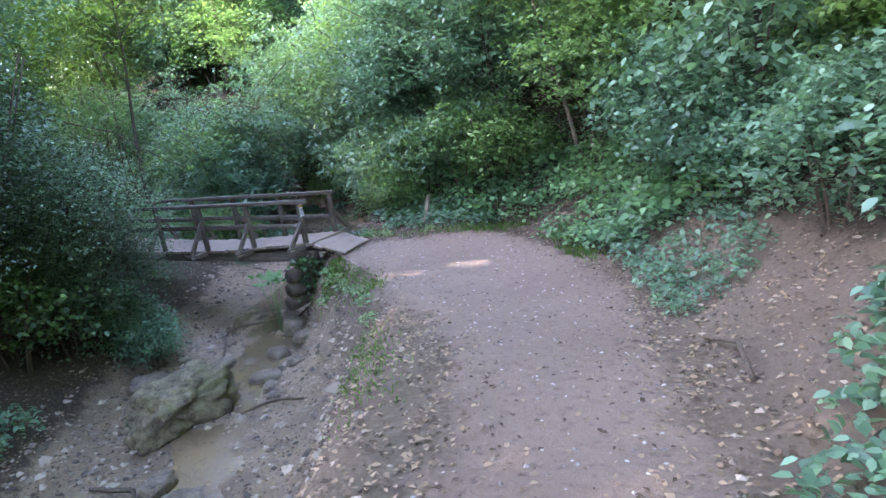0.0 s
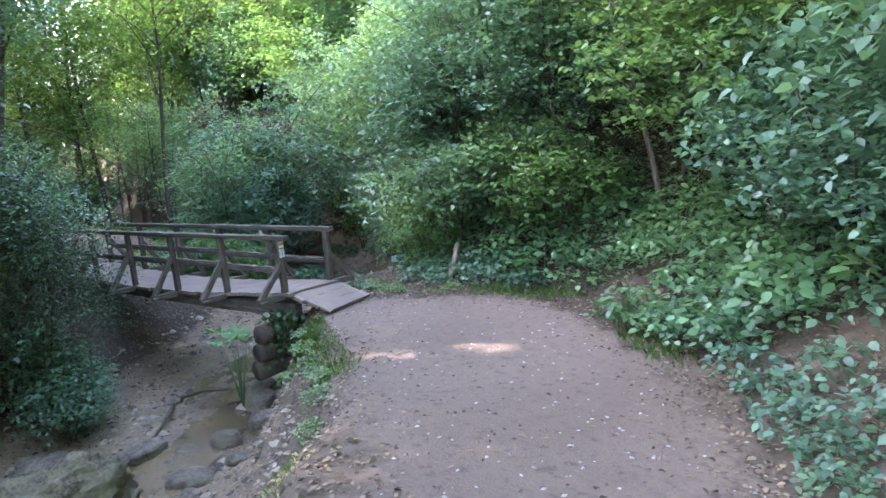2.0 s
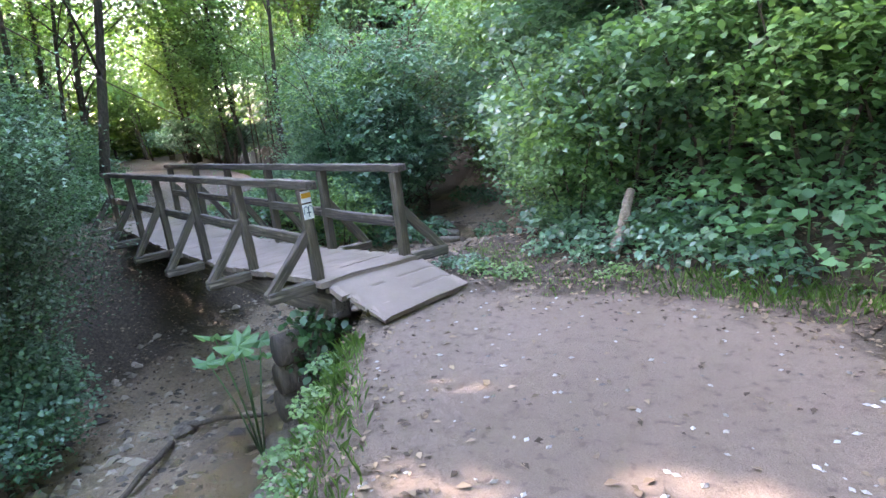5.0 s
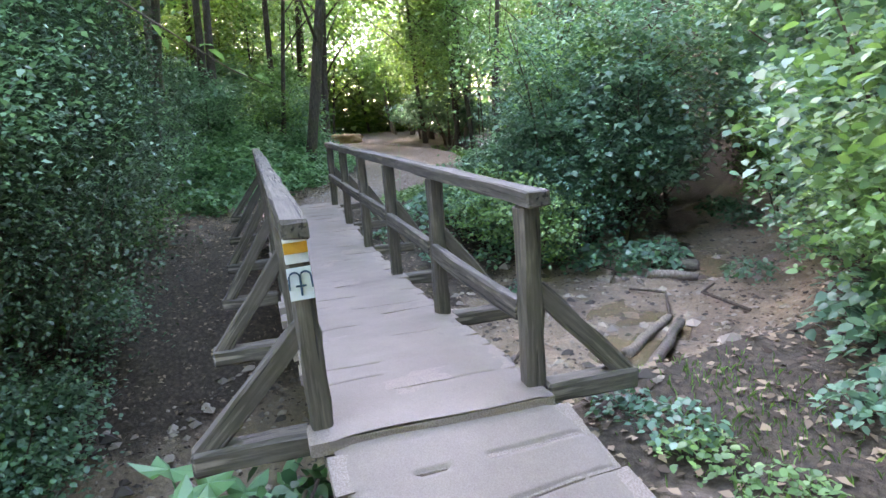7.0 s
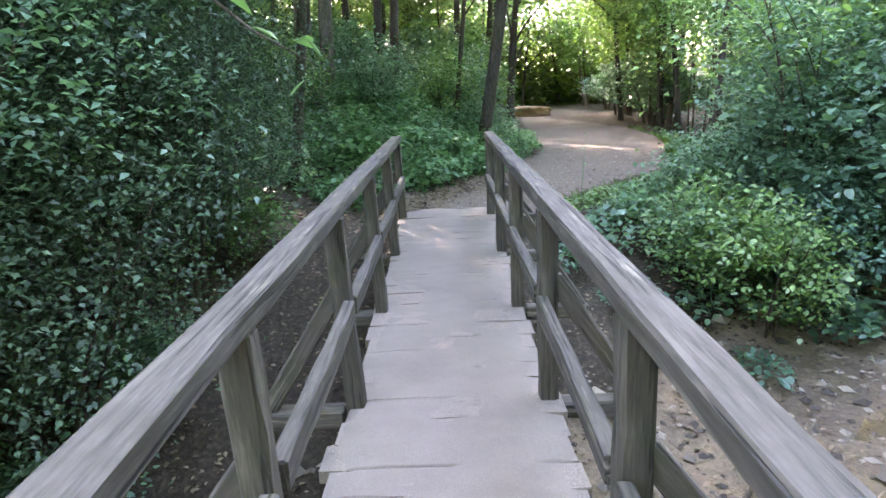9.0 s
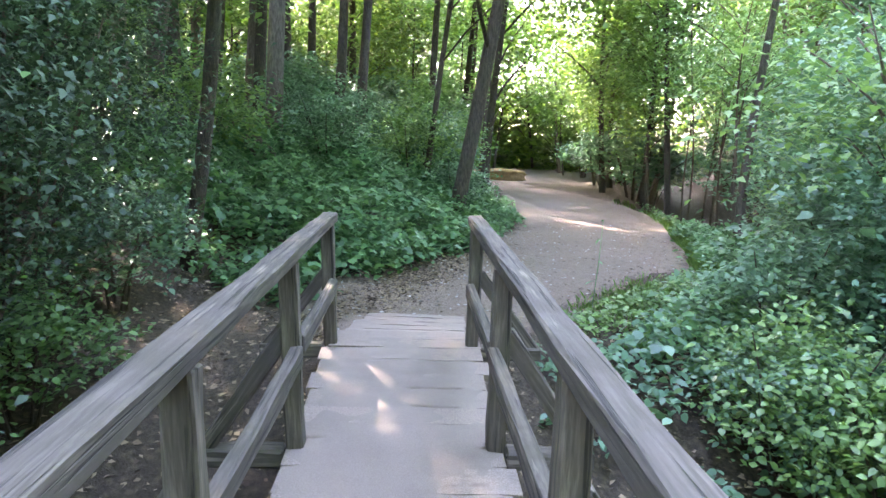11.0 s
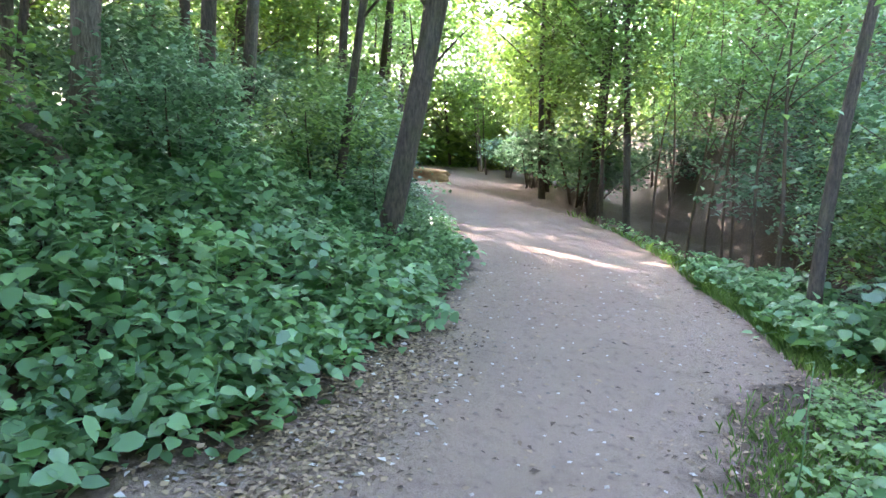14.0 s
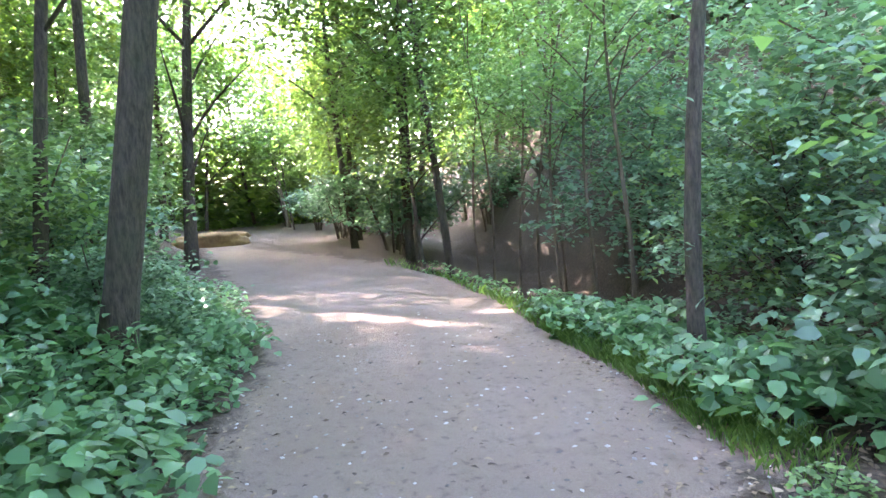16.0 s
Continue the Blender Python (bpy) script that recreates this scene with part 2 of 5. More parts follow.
DEAD_LEAF = simple_material("dead_leaf", (0.045, 0.028, 0.015), (0.247, 0.180, 0.112), island=True)
PEBBLE = simple_material("pebble", (0.115, 0.101, 0.086), (0.396, 0.374, 0.346), island=True)
PETAL = simple_material("cream_petal", (0.62, 0.62, 0.48), (0.8, 0.8, 0.68), island=True)
PAINT_WHITE = simple_material("white_paint", (0.6, 0.62, 0.6), (0.78, 0.8, 0.8), 30)
PAINT_ORANGE = simple_material("orange_paint", (0.55, 0.27, 0.02), (0.72, 0.38, 0.04), 30)
PAINT_DARK = simple_material("dark_blue_paint", (0.02, 0.05, 0.08), (0.04, 0.09, 0.14), 30)


def water_material():
    n = Nodes("creek_water")
    where = n.spot()
    n.colour(n.ramp(n.noise(1.6, 4, coords=where), (0.3, (0.10, 0.075, 0.045)), (0.7, (0.23, 0.16, 0.075))))
    n.set(Roughness=0.03, IOR=1.33, Specular_IOR_Level=0.9, Alpha=0.65)
    n.bump(n.mix(0.5, n.noise(16, 3, coords=where), n.noise(5, 2, coords=where)), 0.5, 0.04)
    return n.mat


WATER = water_material()


# ---- shape helpers ----
def mesh_of(name, verts, faces, material, smooth=False):
    me = bpy.data.meshes.new(name)
    me.from_pydata(verts, [], faces)
    me.materials.append(material)
    if smooth:
        me.polygons.foreach_set("use_smooth", [True] * len(me.polygons))
    me.update()
    return me


def quads_mesh(name, verts, material, per=4):
    """A mesh from an array of n x per corners, one face for each row."""
    count = len(verts)
    me = bpy.data.meshes.new(name)
    me.vertices.add(count * per)
    me.vertices.foreach_set("co", np.ascontiguousarray(verts, np.float32).ravel())
    me.loops.add(count * per)
    me.loops.foreach_set("vertex_index", np.arange(count * per, dtype=np.int32))
    me.polygons.add(count)
    me.polygons.foreach_set("loop_start", np.arange(0, count * per, per, dtype=np.int32))
    me.polygons.foreach_set("loop_total", np.full(count, per, np.int32))
    me.materials.append(material)
    me.update(calc_edges=True)
    return me


def part(name, me, parent, label=""):
    ob = new(name, me)
    ob.parent = parent
    return tagged(ob, label)


def thing(name, label, category, group="", kind="", data=None):
    return tagged(new(name, data), label, category, group, kind)


RNG = np.random.default_rng(7)


def leaves(places, size, rng, droop=0.25, wide=0.55, upright=0.33, spread=0.26, round_leaf=False):
    """Corners of one folded leaf at each place: a kite, or with six corners."""
    n = len(places)
    turn = rng.uniform(0, 2 * np.pi, n)
    ahead = np.stack([np.cos(turn), np.sin(turn), -droop + rng.normal(0, spread, n)], 1)
    ahead /= np.linalg.norm(ahead, axis=1, keepdims=True)
    up = np.stack([rng.normal(0, upright, n), rng.normal(0, upright, n), np.ones(n)], 1)
    side = np.cross(up, ahead)
    side /= np.linalg.norm(side, axis=1, keepdims=True) + 1e-9
    above = np.cross(ahead, side)
    long = (size * rng.uniform(0.6, 1.3, n))[:, None]
    broad = long * wide * rng.uniform(0.8, 1.2, n)[:, None]
    mid = places + ahead * long * 0.42
    lift = above * long * 0.08
    tip = places + ahead * long - above * long * 0.12
    if round_leaf:
        near, far = places + ahead * long * 0.24, places + ahead * long * 0.62
        wing = side * broad * 0.5
        return np.stack([places, near + wing * 0.85 + lift, far + wing * 0.9 + lift * 0.6, tip, far - wing * 0.9 + lift * 0.6, near - wing * 0.85 + lift], 1)
    return np.stack([places, mid + side * broad * 0.5 + lift, tip, mid - side * broad * 0.5 + lift], 1)


def tube(path, radii, sides=7, rough=0.0, rng=None):
    """Corners and faces of a closed, tapering tube along a path."""
    path = np.asarray(path, float)
    verts, faces = [], []
    for i, p in enumerate(path):
        along = path[min(i + 1, len(path) - 1)] - path[max(i - 1, 0)]
        along = along / (np.linalg.norm(along) + 1e-9)
        a = np.cross(along, (0.3, 0.9, 0.2) if abs(along[2]) > 0.8 else (0, 0, 1))
        a /= np.linalg.norm(a) + 1e-9
        b = np.cross(along, a)
        for k in range(sides):
            w = 2 * math.pi * k / sides
            r = radii[i] * (1 + (rng.uniform(-rough, rough) if rng is not None else 0))
            verts.append(tuple(p + r * (math.cos(w) * a + math.sin(w) * b)))
    for i in range(len(path) - 1):
        for k in range(sides):
            l = (k + 1) % sides
            faces.append((i * sides + k, i * sides + l, (i + 1) * sides + l, (i + 1) * sides + k))
    faces.append(tuple(range(sides))[::-1])
    faces.append(tuple((len(path) - 1) * sides + k for k in range(sides)))
    return verts, faces


def joined(pieces):
    verts, faces = [], []
    for v, f in pieces:
        base = len(verts)
        verts += list(v)
        faces += [tuple(base + i for i in face) for face in f]
    return verts, faces


def beam_mesh(name, size, material, rng, worn=0.006, cuts=6, sag=0.0, edge=0.13):
    """A sawn timber of that size along its longest side, with rounded, slightly uneven edges."""
    bm = bmesh.new()
    bmesh.ops.create_cube(bm, size=1.0)
    bmesh.ops.scale(bm, vec=size, verts=bm.verts)
    axis = int(np.argmax(size))
    bmesh.ops.bevel(bm, geom=bm.edges[:], offset=min(size) * edge, segments=1, affect="EDGES")
    if cuts:
        long = [e for e in bm.edges if abs((e.verts[0].co - e.verts[1].co)[axis]) > size[axis] * 0.7]
        bmesh.ops.subdivide_edges(bm, edges=long, cuts=cuts)
    for v in bm.verts:
        for k in range(3):
            if k != axis:
                v.co[k] += rng.uniform(-worn, worn)
        if axis != 2:
            v.co.z -= sag * (1 - (2 * v.co[axis] / size[axis]) ** 2)
    me = bpy.data.meshes.new(name)
    bm.to_mesh(me)
    bm.free()
    me.materials.append(material)
    return me


def rock_mesh(name, size, material, seed, detail=3, jag=0.22):
    bm = bmesh.new()
    bmesh.ops.create_icosphere(bm, subdivisions=detail, radius=0.5)
    for v in bm.verts:
        p = v.co.normalized()
        d = 1 + jag * noise.noise(p * 1.7 + Vector((seed, 0, 0))) + jag * 0.55 * noise.noise(p * 4.3 + Vector((0, seed, 0))) + jag * 0.3 * noise.noise(p * 11 + Vector((0, 0, seed))) + jag * 0.16 * noise.noise(p * 24 + Vector((seed, 0, seed)))
        flat = Vector([max(-0.42, min(0.42, c)) for c in p * 0.5])
        v.co = (flat * d)
        v.co = Vector((v.co.x * size[0] / 0.84, v.co.y * size[1] / 0.84, v.co.z * size[2] / 0.84))
    me = bpy.data.meshes.new(name)
    bm.to_mesh(me)
    bm.free()
    me.materials.append(material)
    me.polygons.foreach_set("use_smooth", [True] * len(me.polygons))
    return me


# ---- the lie of the land ----
def along(px, py, line):
    """Distance from points to a line of corners, which side (positive: to its right), and how far along it, in corners."""
    best = np.full(px.shape, 1e9)
    side, where = np.zeros(px.shape), np.zeros(px.shape)
    for i in range(len(line) - 1):
        ax, ay = line[i]
        bx, by = line[i + 1]
        dx, dy = bx - ax, by - ay
        t = np.clip(((px - ax) * dx + (py - ay) * dy) / (dx * dx + dy * dy), 0, 1)
        ex, ey = px - ax - t * dx, py - ay - t * dy
        d = np.hypot(ex, ey)
        near = d < best
        best = np.where(near, d, best)
        side = np.where(near, np.sign(dy * ex - dx * ey), side)
        where = np.where(near, i + t, where)
    return best, side, where


def inside(px, py, ring):
    hit = np.zeros(px.shape, bool)
    for (ax, ay), (bx, by) in zip(ring, ring[1:] + ring[:1]):
        cross = (ay > py) != (by > py)
        hit ^= cross & (px < (bx - ax) * (py - ay) / (by - ay + 1e-12) + ax)
    return hit


def ease(t):
    t = np.clip(t, 0, 1)
    return t * t * (3 - 2 * t)


CREEK = [(110, -400), (16, -50), (6.5, -14), (4.4, -9), (2.7, -6), (1.3, -4), (-0.2, -2.3), (-1.5, -0.6), (-2.3, 1), (-3.3, 3), (-5.0, 5), (-7.6, 7.3), (-11.5, 8.9), (-16, 8.9), (-22, 9.7), (-32, 13), (-60, 22), (-400, 130)]
BED = [-1.9, -1.8, -1.65, -1.6, -1.55, -1.52, -1.5, -1.48, -1.45, -1.35, -1.25, -1.15, -1.1, -1.1, -1.0, -0.9, -0.8, -0.8]
HALF = [1.0, 1.0, 1.0, 1.0, 1.1, 1.25, 1.2, 1.1, 1.1, 1.2, 1.3, 1.1, 0.9, 0.9, 0.9, 0.9, 0.9, 0.9]
FOOT = [(120, -400), (23, -50), (12, -16), (9.9, -10), (8.9, -7.5), (8.0, -5.6), (7.45, -4.0), (6.95, -2.6), (6.3, -1.1), (5.4, 0.2), (4.4, 1.35), (3.4, 2.2), (1.9, 2.7), (0.4, 2.7), (-0.9, 3.9), (-2.9, 5.7), (-5.6, 7.9), (-8.4, 9.7), (-11.5, 10.1), (-16, 9.9), (-22, 10.8), (-32, 14.6), (-60, 24), (-400, 133)]
TRAIL_EAST = [(10.2, -16), (9.3, -10), (8.5, -7.5), (7.65, -5.6), (7.1, -4.0), (6.6, -2.5), (5.95, -1.0), (5.0, 0.3), (3.95, 1.2), (3.2, 1.78), (2.45, 1.68), (1.8, 1.55), (1.3, 1.33), (0.7, 1.12), (0.72, 0.1), (0.95, -0.25), (1.6, -0.65), (2.5, -1.2), (3.55, -2.4), (4.5, -3.2), (5.35, -4.05), (5.95, -5.05), (6.45, -6.2), (7.0, -8), (7.4, -10), (8.0, -16)]
TRAIL_WEST = [(-7.5, 1.0), (-8.4, 2.0), (-9.4, 2.58), (-9.75, 2.9), (-10.5, 3.65), (-10.6, 4.25), (-12.2, 4.9), (-13.6, 5.25), (-15.9, 5.95), (-19, 6.6), (-23.5, 6.4), (-30, 5.3), (-36, 5.4), (-36, 4.5), (-30, 3.9), (-24.7, 3.5), (-18, 3.1), (-14.9, 2.55), (-13.1, 1.9), (-11.95, 1.4), (-10.6, 0.6), (-9.8, 0.05), (-9.5, -0.58), (-8.4, -0.6), (-7.5, 0.0)]


def land(px, py, rough=True):
    """Height of the ground."""
    px, py = np.asarray(px, float), np.asarray(py, float)
    dc, side, at = along(px, py, CREEK)
    bed = np.interp(at, range(len(BED)), BED)
    half = np.interp(at, range(len(HALF)), HALF)
    east = np.interp(py, [-30, -12, -8.5, -7, -5.6, -4.3, -3.7, -2.4, -1.2, 1, 2.5, 5, 9], [3.4, 1.45, 0.96, 0.71, 0.49, 0.34, 0.22, 0.04, -0.12, -0.15, -0.12, -0.1, 0.1])
    df, sf, fat = along(px, py, FOOT)
    out = np.where(sf > 0, df, 0.0)
    hill = 0.72 * np.sqrt(out**2 + 0.1) - 0.72 * 0.316 + 0.45 * ease((fat - 17.5) / 1.2) * np.minimum(out, 2.2) * 2.2
    hill = np.where(hill > 9, 9 + (hill - 9) * 0.35, hill)
    dw, sw, _ = along(px, py, [(-7.9, -0.9), (-9.5, -0.75), (-10.2, -0.1), (-12.1, 1.2), (-14.6, 2.15), (-20, 2.9), (-30, 3.6), (-60, 6.5), (-400, 60)])
    bank = np.where(sw < 0, dw, 0.0)
    west = -0.2 + 0.42 * np.minimum(bank, 2.6) * ease(bank / 1.2) + 0.08 * np.maximum(bank - 2.6, 0)
    south = ease((px + 8.5) / 2.5)
    west = west * (1 - south) + south * (-0.45 + 0.18 * np.maximum(dc - 3.5, 0))
    rise = np.where(side > 0, np.interp(at - 2, [0, 3, 4, 5, 6, 7, 9, 12], [1.7, 1.7, 1.25, 0.85, 1.0, 1.7, 1.6, 1.2]), np.interp(at - 2, [0, 3, 5, 6, 7, 9, 12], [2.6, 2.6, 3.0, 3.2, 2.8, 2.2, 2.0]))
    t = ease((dc - half) / rise)
    top = np.where(side > 0, east, west)
    z = bed + (top - bed) * t + hill * np.where(side > 0, 1, 0)
    z += -0.07 * (1 - ease((dc - half * 0.4) / (half * 0.5)))
    if rough:
        n = np.array([noise.noise((x * 0.9, y * 0.9, 0.3)) * 0.05 + noise.noise((x * 3.1, y * 3.1, 5)) * 0.028 + noise.noise((x * 8, y * 8, 9)) * 0.012 for x, y in zip(px.ravel(), py.ravel())]).reshape(px.shape)
        way = inside(px, py, TRAIL_EAST) | inside(px, py, TRAIL_WEST)
        wet = 1 - ease((dc - half - 0.8) / 1.0)
        z = z + n * np.where(way, 0.35, 1.3 + 0.9 * wet)
    return z


def height(x, y):
    return float(land(np.array([x]), np.array([y]))[0])


def steps(lo, hi, fine, reach, growth=1.13):
    """Even steps from lo to hi, ever wider ones out to reach on both sides."""
    inner = list(np.arange(lo, hi + fine / 2, fine))
    below, above, s = [], [], fine
    while (below[-1] if below else lo) > -reach:
        s *= growth
        below.append((below[-1] if below else lo) - s)
    s = fine
    while (above[-1] if above else hi) < reach:
        s *= growth
        above.append((above[-1] if above else hi) + s)
    return np.array(below[::-1] + inner + above)


def build_ground():
    xs, ys = steps(-15, 9, 0.11, 300), steps(-8, 7, 0.11, 300)
    gx, gy = np.meshgrid(xs, ys, indexing="ij")
    gz = land(gx, gy)
    nx, ny = gx.shape
    verts = np.stack([gx, gy, gz], -1).reshape(-1, 3)
    i = np.arange(nx * ny).reshape(nx, ny)
    faces = np.stack([i[:-1, :-1], i[1:, :-1], i[1:, 1:], i[:-1, 1:]], -1).reshape(-1, 4)
    me = bpy.data.meshes.new("ground")
    me.vertices.add(len(verts))
    me.vertices.foreach_set("co", verts.astype(np.float32).ravel())
    me.loops.add(faces.size)
    me.loops.foreach_set("vertex_index", faces.astype(np.int32).ravel())
    me.polygons.add(len(faces))
    me.polygons.foreach_set("loop_start", np.arange(0, faces.size, 4, dtype=np.int32))
    me.polygons.foreach_set("loop_total", np.full(len(faces), 4, np.int32))
    me.polygons.foreach_set("use_smooth", np.ones(len(faces), bool))
    me.update(calc_edges=True)

    def mask(ring, soft):
        d, _, _ = along(gx, gy, ring + ring[:1])
        return 0.5 + np.where(inside(gx, gy, ring), 1, -1) * np.minimum(d / soft, 1) * 0.5

    path = np.maximum(mask(TRAIL_EAST, 0.6), mask(TRAIL_WEST, 0.6))
    dc, side, at = along(gx, gy, CREEK)
    half = np.interp(at, range(len(HALF)), HALF)
    mud = (1 - ease((dc - half - 0.25) / 0.9)) * ease((gx + 10.5) / 2)
    df, sf, _ = along(gx, gy, FOOT)
    bare = np.where(sf > 0, 1 - ease((df - 0.9) / 1.0), 1.0) * ease((gx - 3.2) / 1.5) * (1 - ease((gy + 0.5) / 1.5))
    bare = np.maximum(bare, np.where(side > 0, 1, 0) * (1 - ease((dc - half - 1.6) / 0.4)) * 0.8 * (1 - ease((gy - 0.8) / 0.8)))
    layer = me.color_attributes.new("cover", "FLOAT_COLOR", "POINT")
    layer.data.foreach_set("color", np.stack([path, mud, bare, np.ones_like(path)], -1).astype(np.float32).ravel())
    me.materials.append(GROUND)
    return tagged(new("ground", me), "trodden grey-brown dirt trail and leaf-littered forest soil", "ground", kind="structure")


build_ground()


def build_water():
    verts, faces = [], []
    fine = []
    for i in range(3, 12):
        for k in range(8):
            fine.append(i + k / 8)
    for s in fine:
        i, f = int(s), s - int(s)
        a, b = np.array(CREEK[i]), np.array(CREEK[i + 1])
        p = a + (b - a) * f
        d = (b - a) / np.linalg.norm(b - a)
        nrm = np.array([d[1], -d[0]])
        half = np.interp(s, range(len(HALF)), HALF)
        z = np.interp(s, range(len(BED)), BED) - 0.03 - 0.035 * min(1, max(0, s - 7.5))
        for u in (-1, -0.5, 0, 0.5, 1):
            q = p + nrm * (u * half * 0.5 + 0.2 * math.sin(s * 3.1) + 0.3)
            verts.append((q[0], q[1], z))
    for r in range(len(fine) - 1):
        for k in range(4):
            faces.append((r * 5 + k, r * 5 + k + 1, r * 5 + k + 6, r * 5 + k + 5))
    tagged(new("water", mesh_of("water", verts, faces, WATER, True)), "shallow brown rippled creek water over mud", "water", kind="structure")


build_water()


# ---- the footbridge ----
BAY, WIDE, RAIL = 1.35, 0.95, 0.87
LEAN = 2.0  # degrees by which the posts of one side have sagged outwards
SAG = RAIL * math.sin(math.radians(LEAN))
DROP = 0.03  # how much lower the handrails lie at the far end


def build_bridge():
    rng = np.random.default_rng(3)
    bridge = thing("footbridge", "weathered grey timber footbridge with handrails over a creek", "bridge")
    far = -5 * BAY

    def lie(x):
        u = x / far
        return 0.13 - 0.09 * u - 0.14 * math.sin(math.pi * min(1, max(0, u)))

    def slim(x):
        return 0.045 * (1 - min(1, max(0, x / far)))

    def put(name, me, place, turn=(0, 0, 0), label=""):
        ob = part(name, me, bridge, label)
        ob.matrix_basis = pose(*place, *turn)
        return ob

    for y in (0.16, 0.79):
        put("stringer", beam_mesh("stringer", (6.95, 0.16, 0.2), WOOD_X, rng, 0.008, 8, 0.07), (far / 2 + 0.0, y, -0.13), label="dark carrying beam under the deck")
    # deck planks lie across, with ends that do not line up
    x, seams = 0.155, []
    while x > far - 0.12:
        w = float(rng.uniform(0.17, 0.23))
        shift = float(rng.uniform(-0.025, 0.025))
        me = beam_mesh("plank", (w - 0.009, 1.03 - 2.2 * slim(x) + float(rng.uniform(-0.035, 0.035)), 0.05), DECK, rng, 0.002, 4, edge=0.04)
        put("plank", me, (x - w / 2, WIDE / 2 + shift, lie(x - w / 2) - 0.025 + float(rng.uniform(-0.004, 0.004))), (float(rng.uniform(-0.3, 0.3)), math.degrees(math.atan2(lie(x - w) - lie(x), w)), float(rng.uniform(-0.5, 0.5))))
        x -= w
        seams.append(x)
    # trodden mud on the planks, worn away here and there
    rows, cols = sorted([*np.linspace(0.15, far - 0.1, 180), *(s + o for s in seams[:-1] for o in (-0.007, 0.0, 0.007))], reverse=True), np.linspace(-0.03, 0.98, 36)
    verts = []
    for rx in rows:
        for u in cols:
            cy = WIDE / 2 + (u - WIDE / 2) * (1 - 2.2 * slim(rx))
            edge = min(u + 0.03, 0.98 - u)
            thick = 0.0045 + 0.012 * noise.noise((rx * 2.3, cy * 3.1, 4.0)) + 0.006 * noise.noise((rx * 11, cy * 6, 8.0)) - 0.012 * max(0.0, 1 - edge / 0.1)
            if rx in seams and noise.noise((rx * 5, cy * 2.2, 1.0)) > 0.24:
                thick = -1.0
            verts.append((rx, cy, lie(rx) + max(-0.008, min(0.012, thick)) - (0.03 if thick < -0.5 else 0.0)))
    m = len(cols)
    faces = [(r * m + c, r * m + c + 1, (r + 1) * m + c + 1, (r + 1) * m + c) for r in range(len(rows) - 1) for c in range(m - 1)]
    put("mud_layer", mesh_of("mud_layer", verts, faces, PACKED, True), (0, 0, 0), label="dry trodden mud caked on the planks")
    put("edge_board", beam_mesh("edge_board", (0.035, 0.9, 0.05), WOOD_Y, rng, 0.004, 4), (0.125, WIDE / 2, lie(0) - 0.078))
    # sloping ends, the first one cut askew
    def ramp(corners, count, drop):
        (ax, ay), (bx, by), (cx, cy), (dx, dy) = corners  # two corners at the deck, two at the ground
        for k in range(count):
            f = (k + 0.5) / count
            lo = Vector((ax + (cx - ax) * f, ay + (cy - ay) * f + float(rng.uniform(-0.03, 0.03))))
            hi = Vector((bx + (dx - bx) * f, by + (dy - by) * f + float(rng.uniform(-0.03, 0.03))))
            deep = abs((cx + dx - ax - bx) / 2) / count
            me = beam_mesh("plank", (deep - 0.008, (hi - lo).length, 0.05), DECK, rng, 0.005, 4, edge=0.1)
            turn = math.degrees(math.atan2(hi.x - lo.x, hi.y - lo.y))
            put("plank", me, ((lo.x + hi.x) / 2, (lo.y + hi.y) / 2, drop[0] + (drop[1] - drop[0]) * f), (0, math.degrees(math.atan2(drop[0] - drop[1], (cx + dx - ax - bx) / 2)), -turn))

    ramp(((0.15, 0.05), (0.15, 0.97), (0.8, 0.1), (0.62, 1.08)), 3, (0.07, -0.105))
    ramp(((far - 0.13, 0.0), (far - 0.13, 0.97), (far - 1.47, 0.15), (far - 1.4, 1.0)), 6, (0.0, -0.17))

    # the first ramp's planks lie under trodden mud too, worn open along the joints
    verts, faces, long, across = [], [], 40, 40
    for a in range(long + 1):
        f = a / long
        seam = min(abs(f - 1 / 3), abs(f - 2 / 3))
        for b in range(across + 1):
            g = b / across
            x, y = 0.15 + (0.65 - 0.18 * g) * f, (0.06 + 0.05 * f) * (1 - g) + (0.95 + 0.1 * f) * g
            thick = 0.011 + 0.012 * noise.noise((x * 4.0, y * 3.1, 14.0)) - 0.014 * max(0.0, 1 - min(g, 1 - g) / 0.08) - 0.01 * max(0.0, 1 - (1 - f) / 0.1)
            if seam < 0.014 and noise.noise((f * 9, g * 3.5, 3.0)) > -0.05:
                thick = -0.04
            verts.append((x, y, 0.095 - 0.175 * f + min(0.012, thick)))
    for a in range(long):
        for b in range(across):
            faces.append((a * (across + 1) + b, a * (across + 1) + b + 1, (a + 1) * (across + 1) + b + 1, (a + 1) * (across + 1) + b))
    put("mud_layer", mesh_of("mud_layer", verts, faces, PACKED, True), (0, 0, 0), label="dry trodden mud caked on the ramp")

    def top(x):
        return RAIL - DROP * x / far

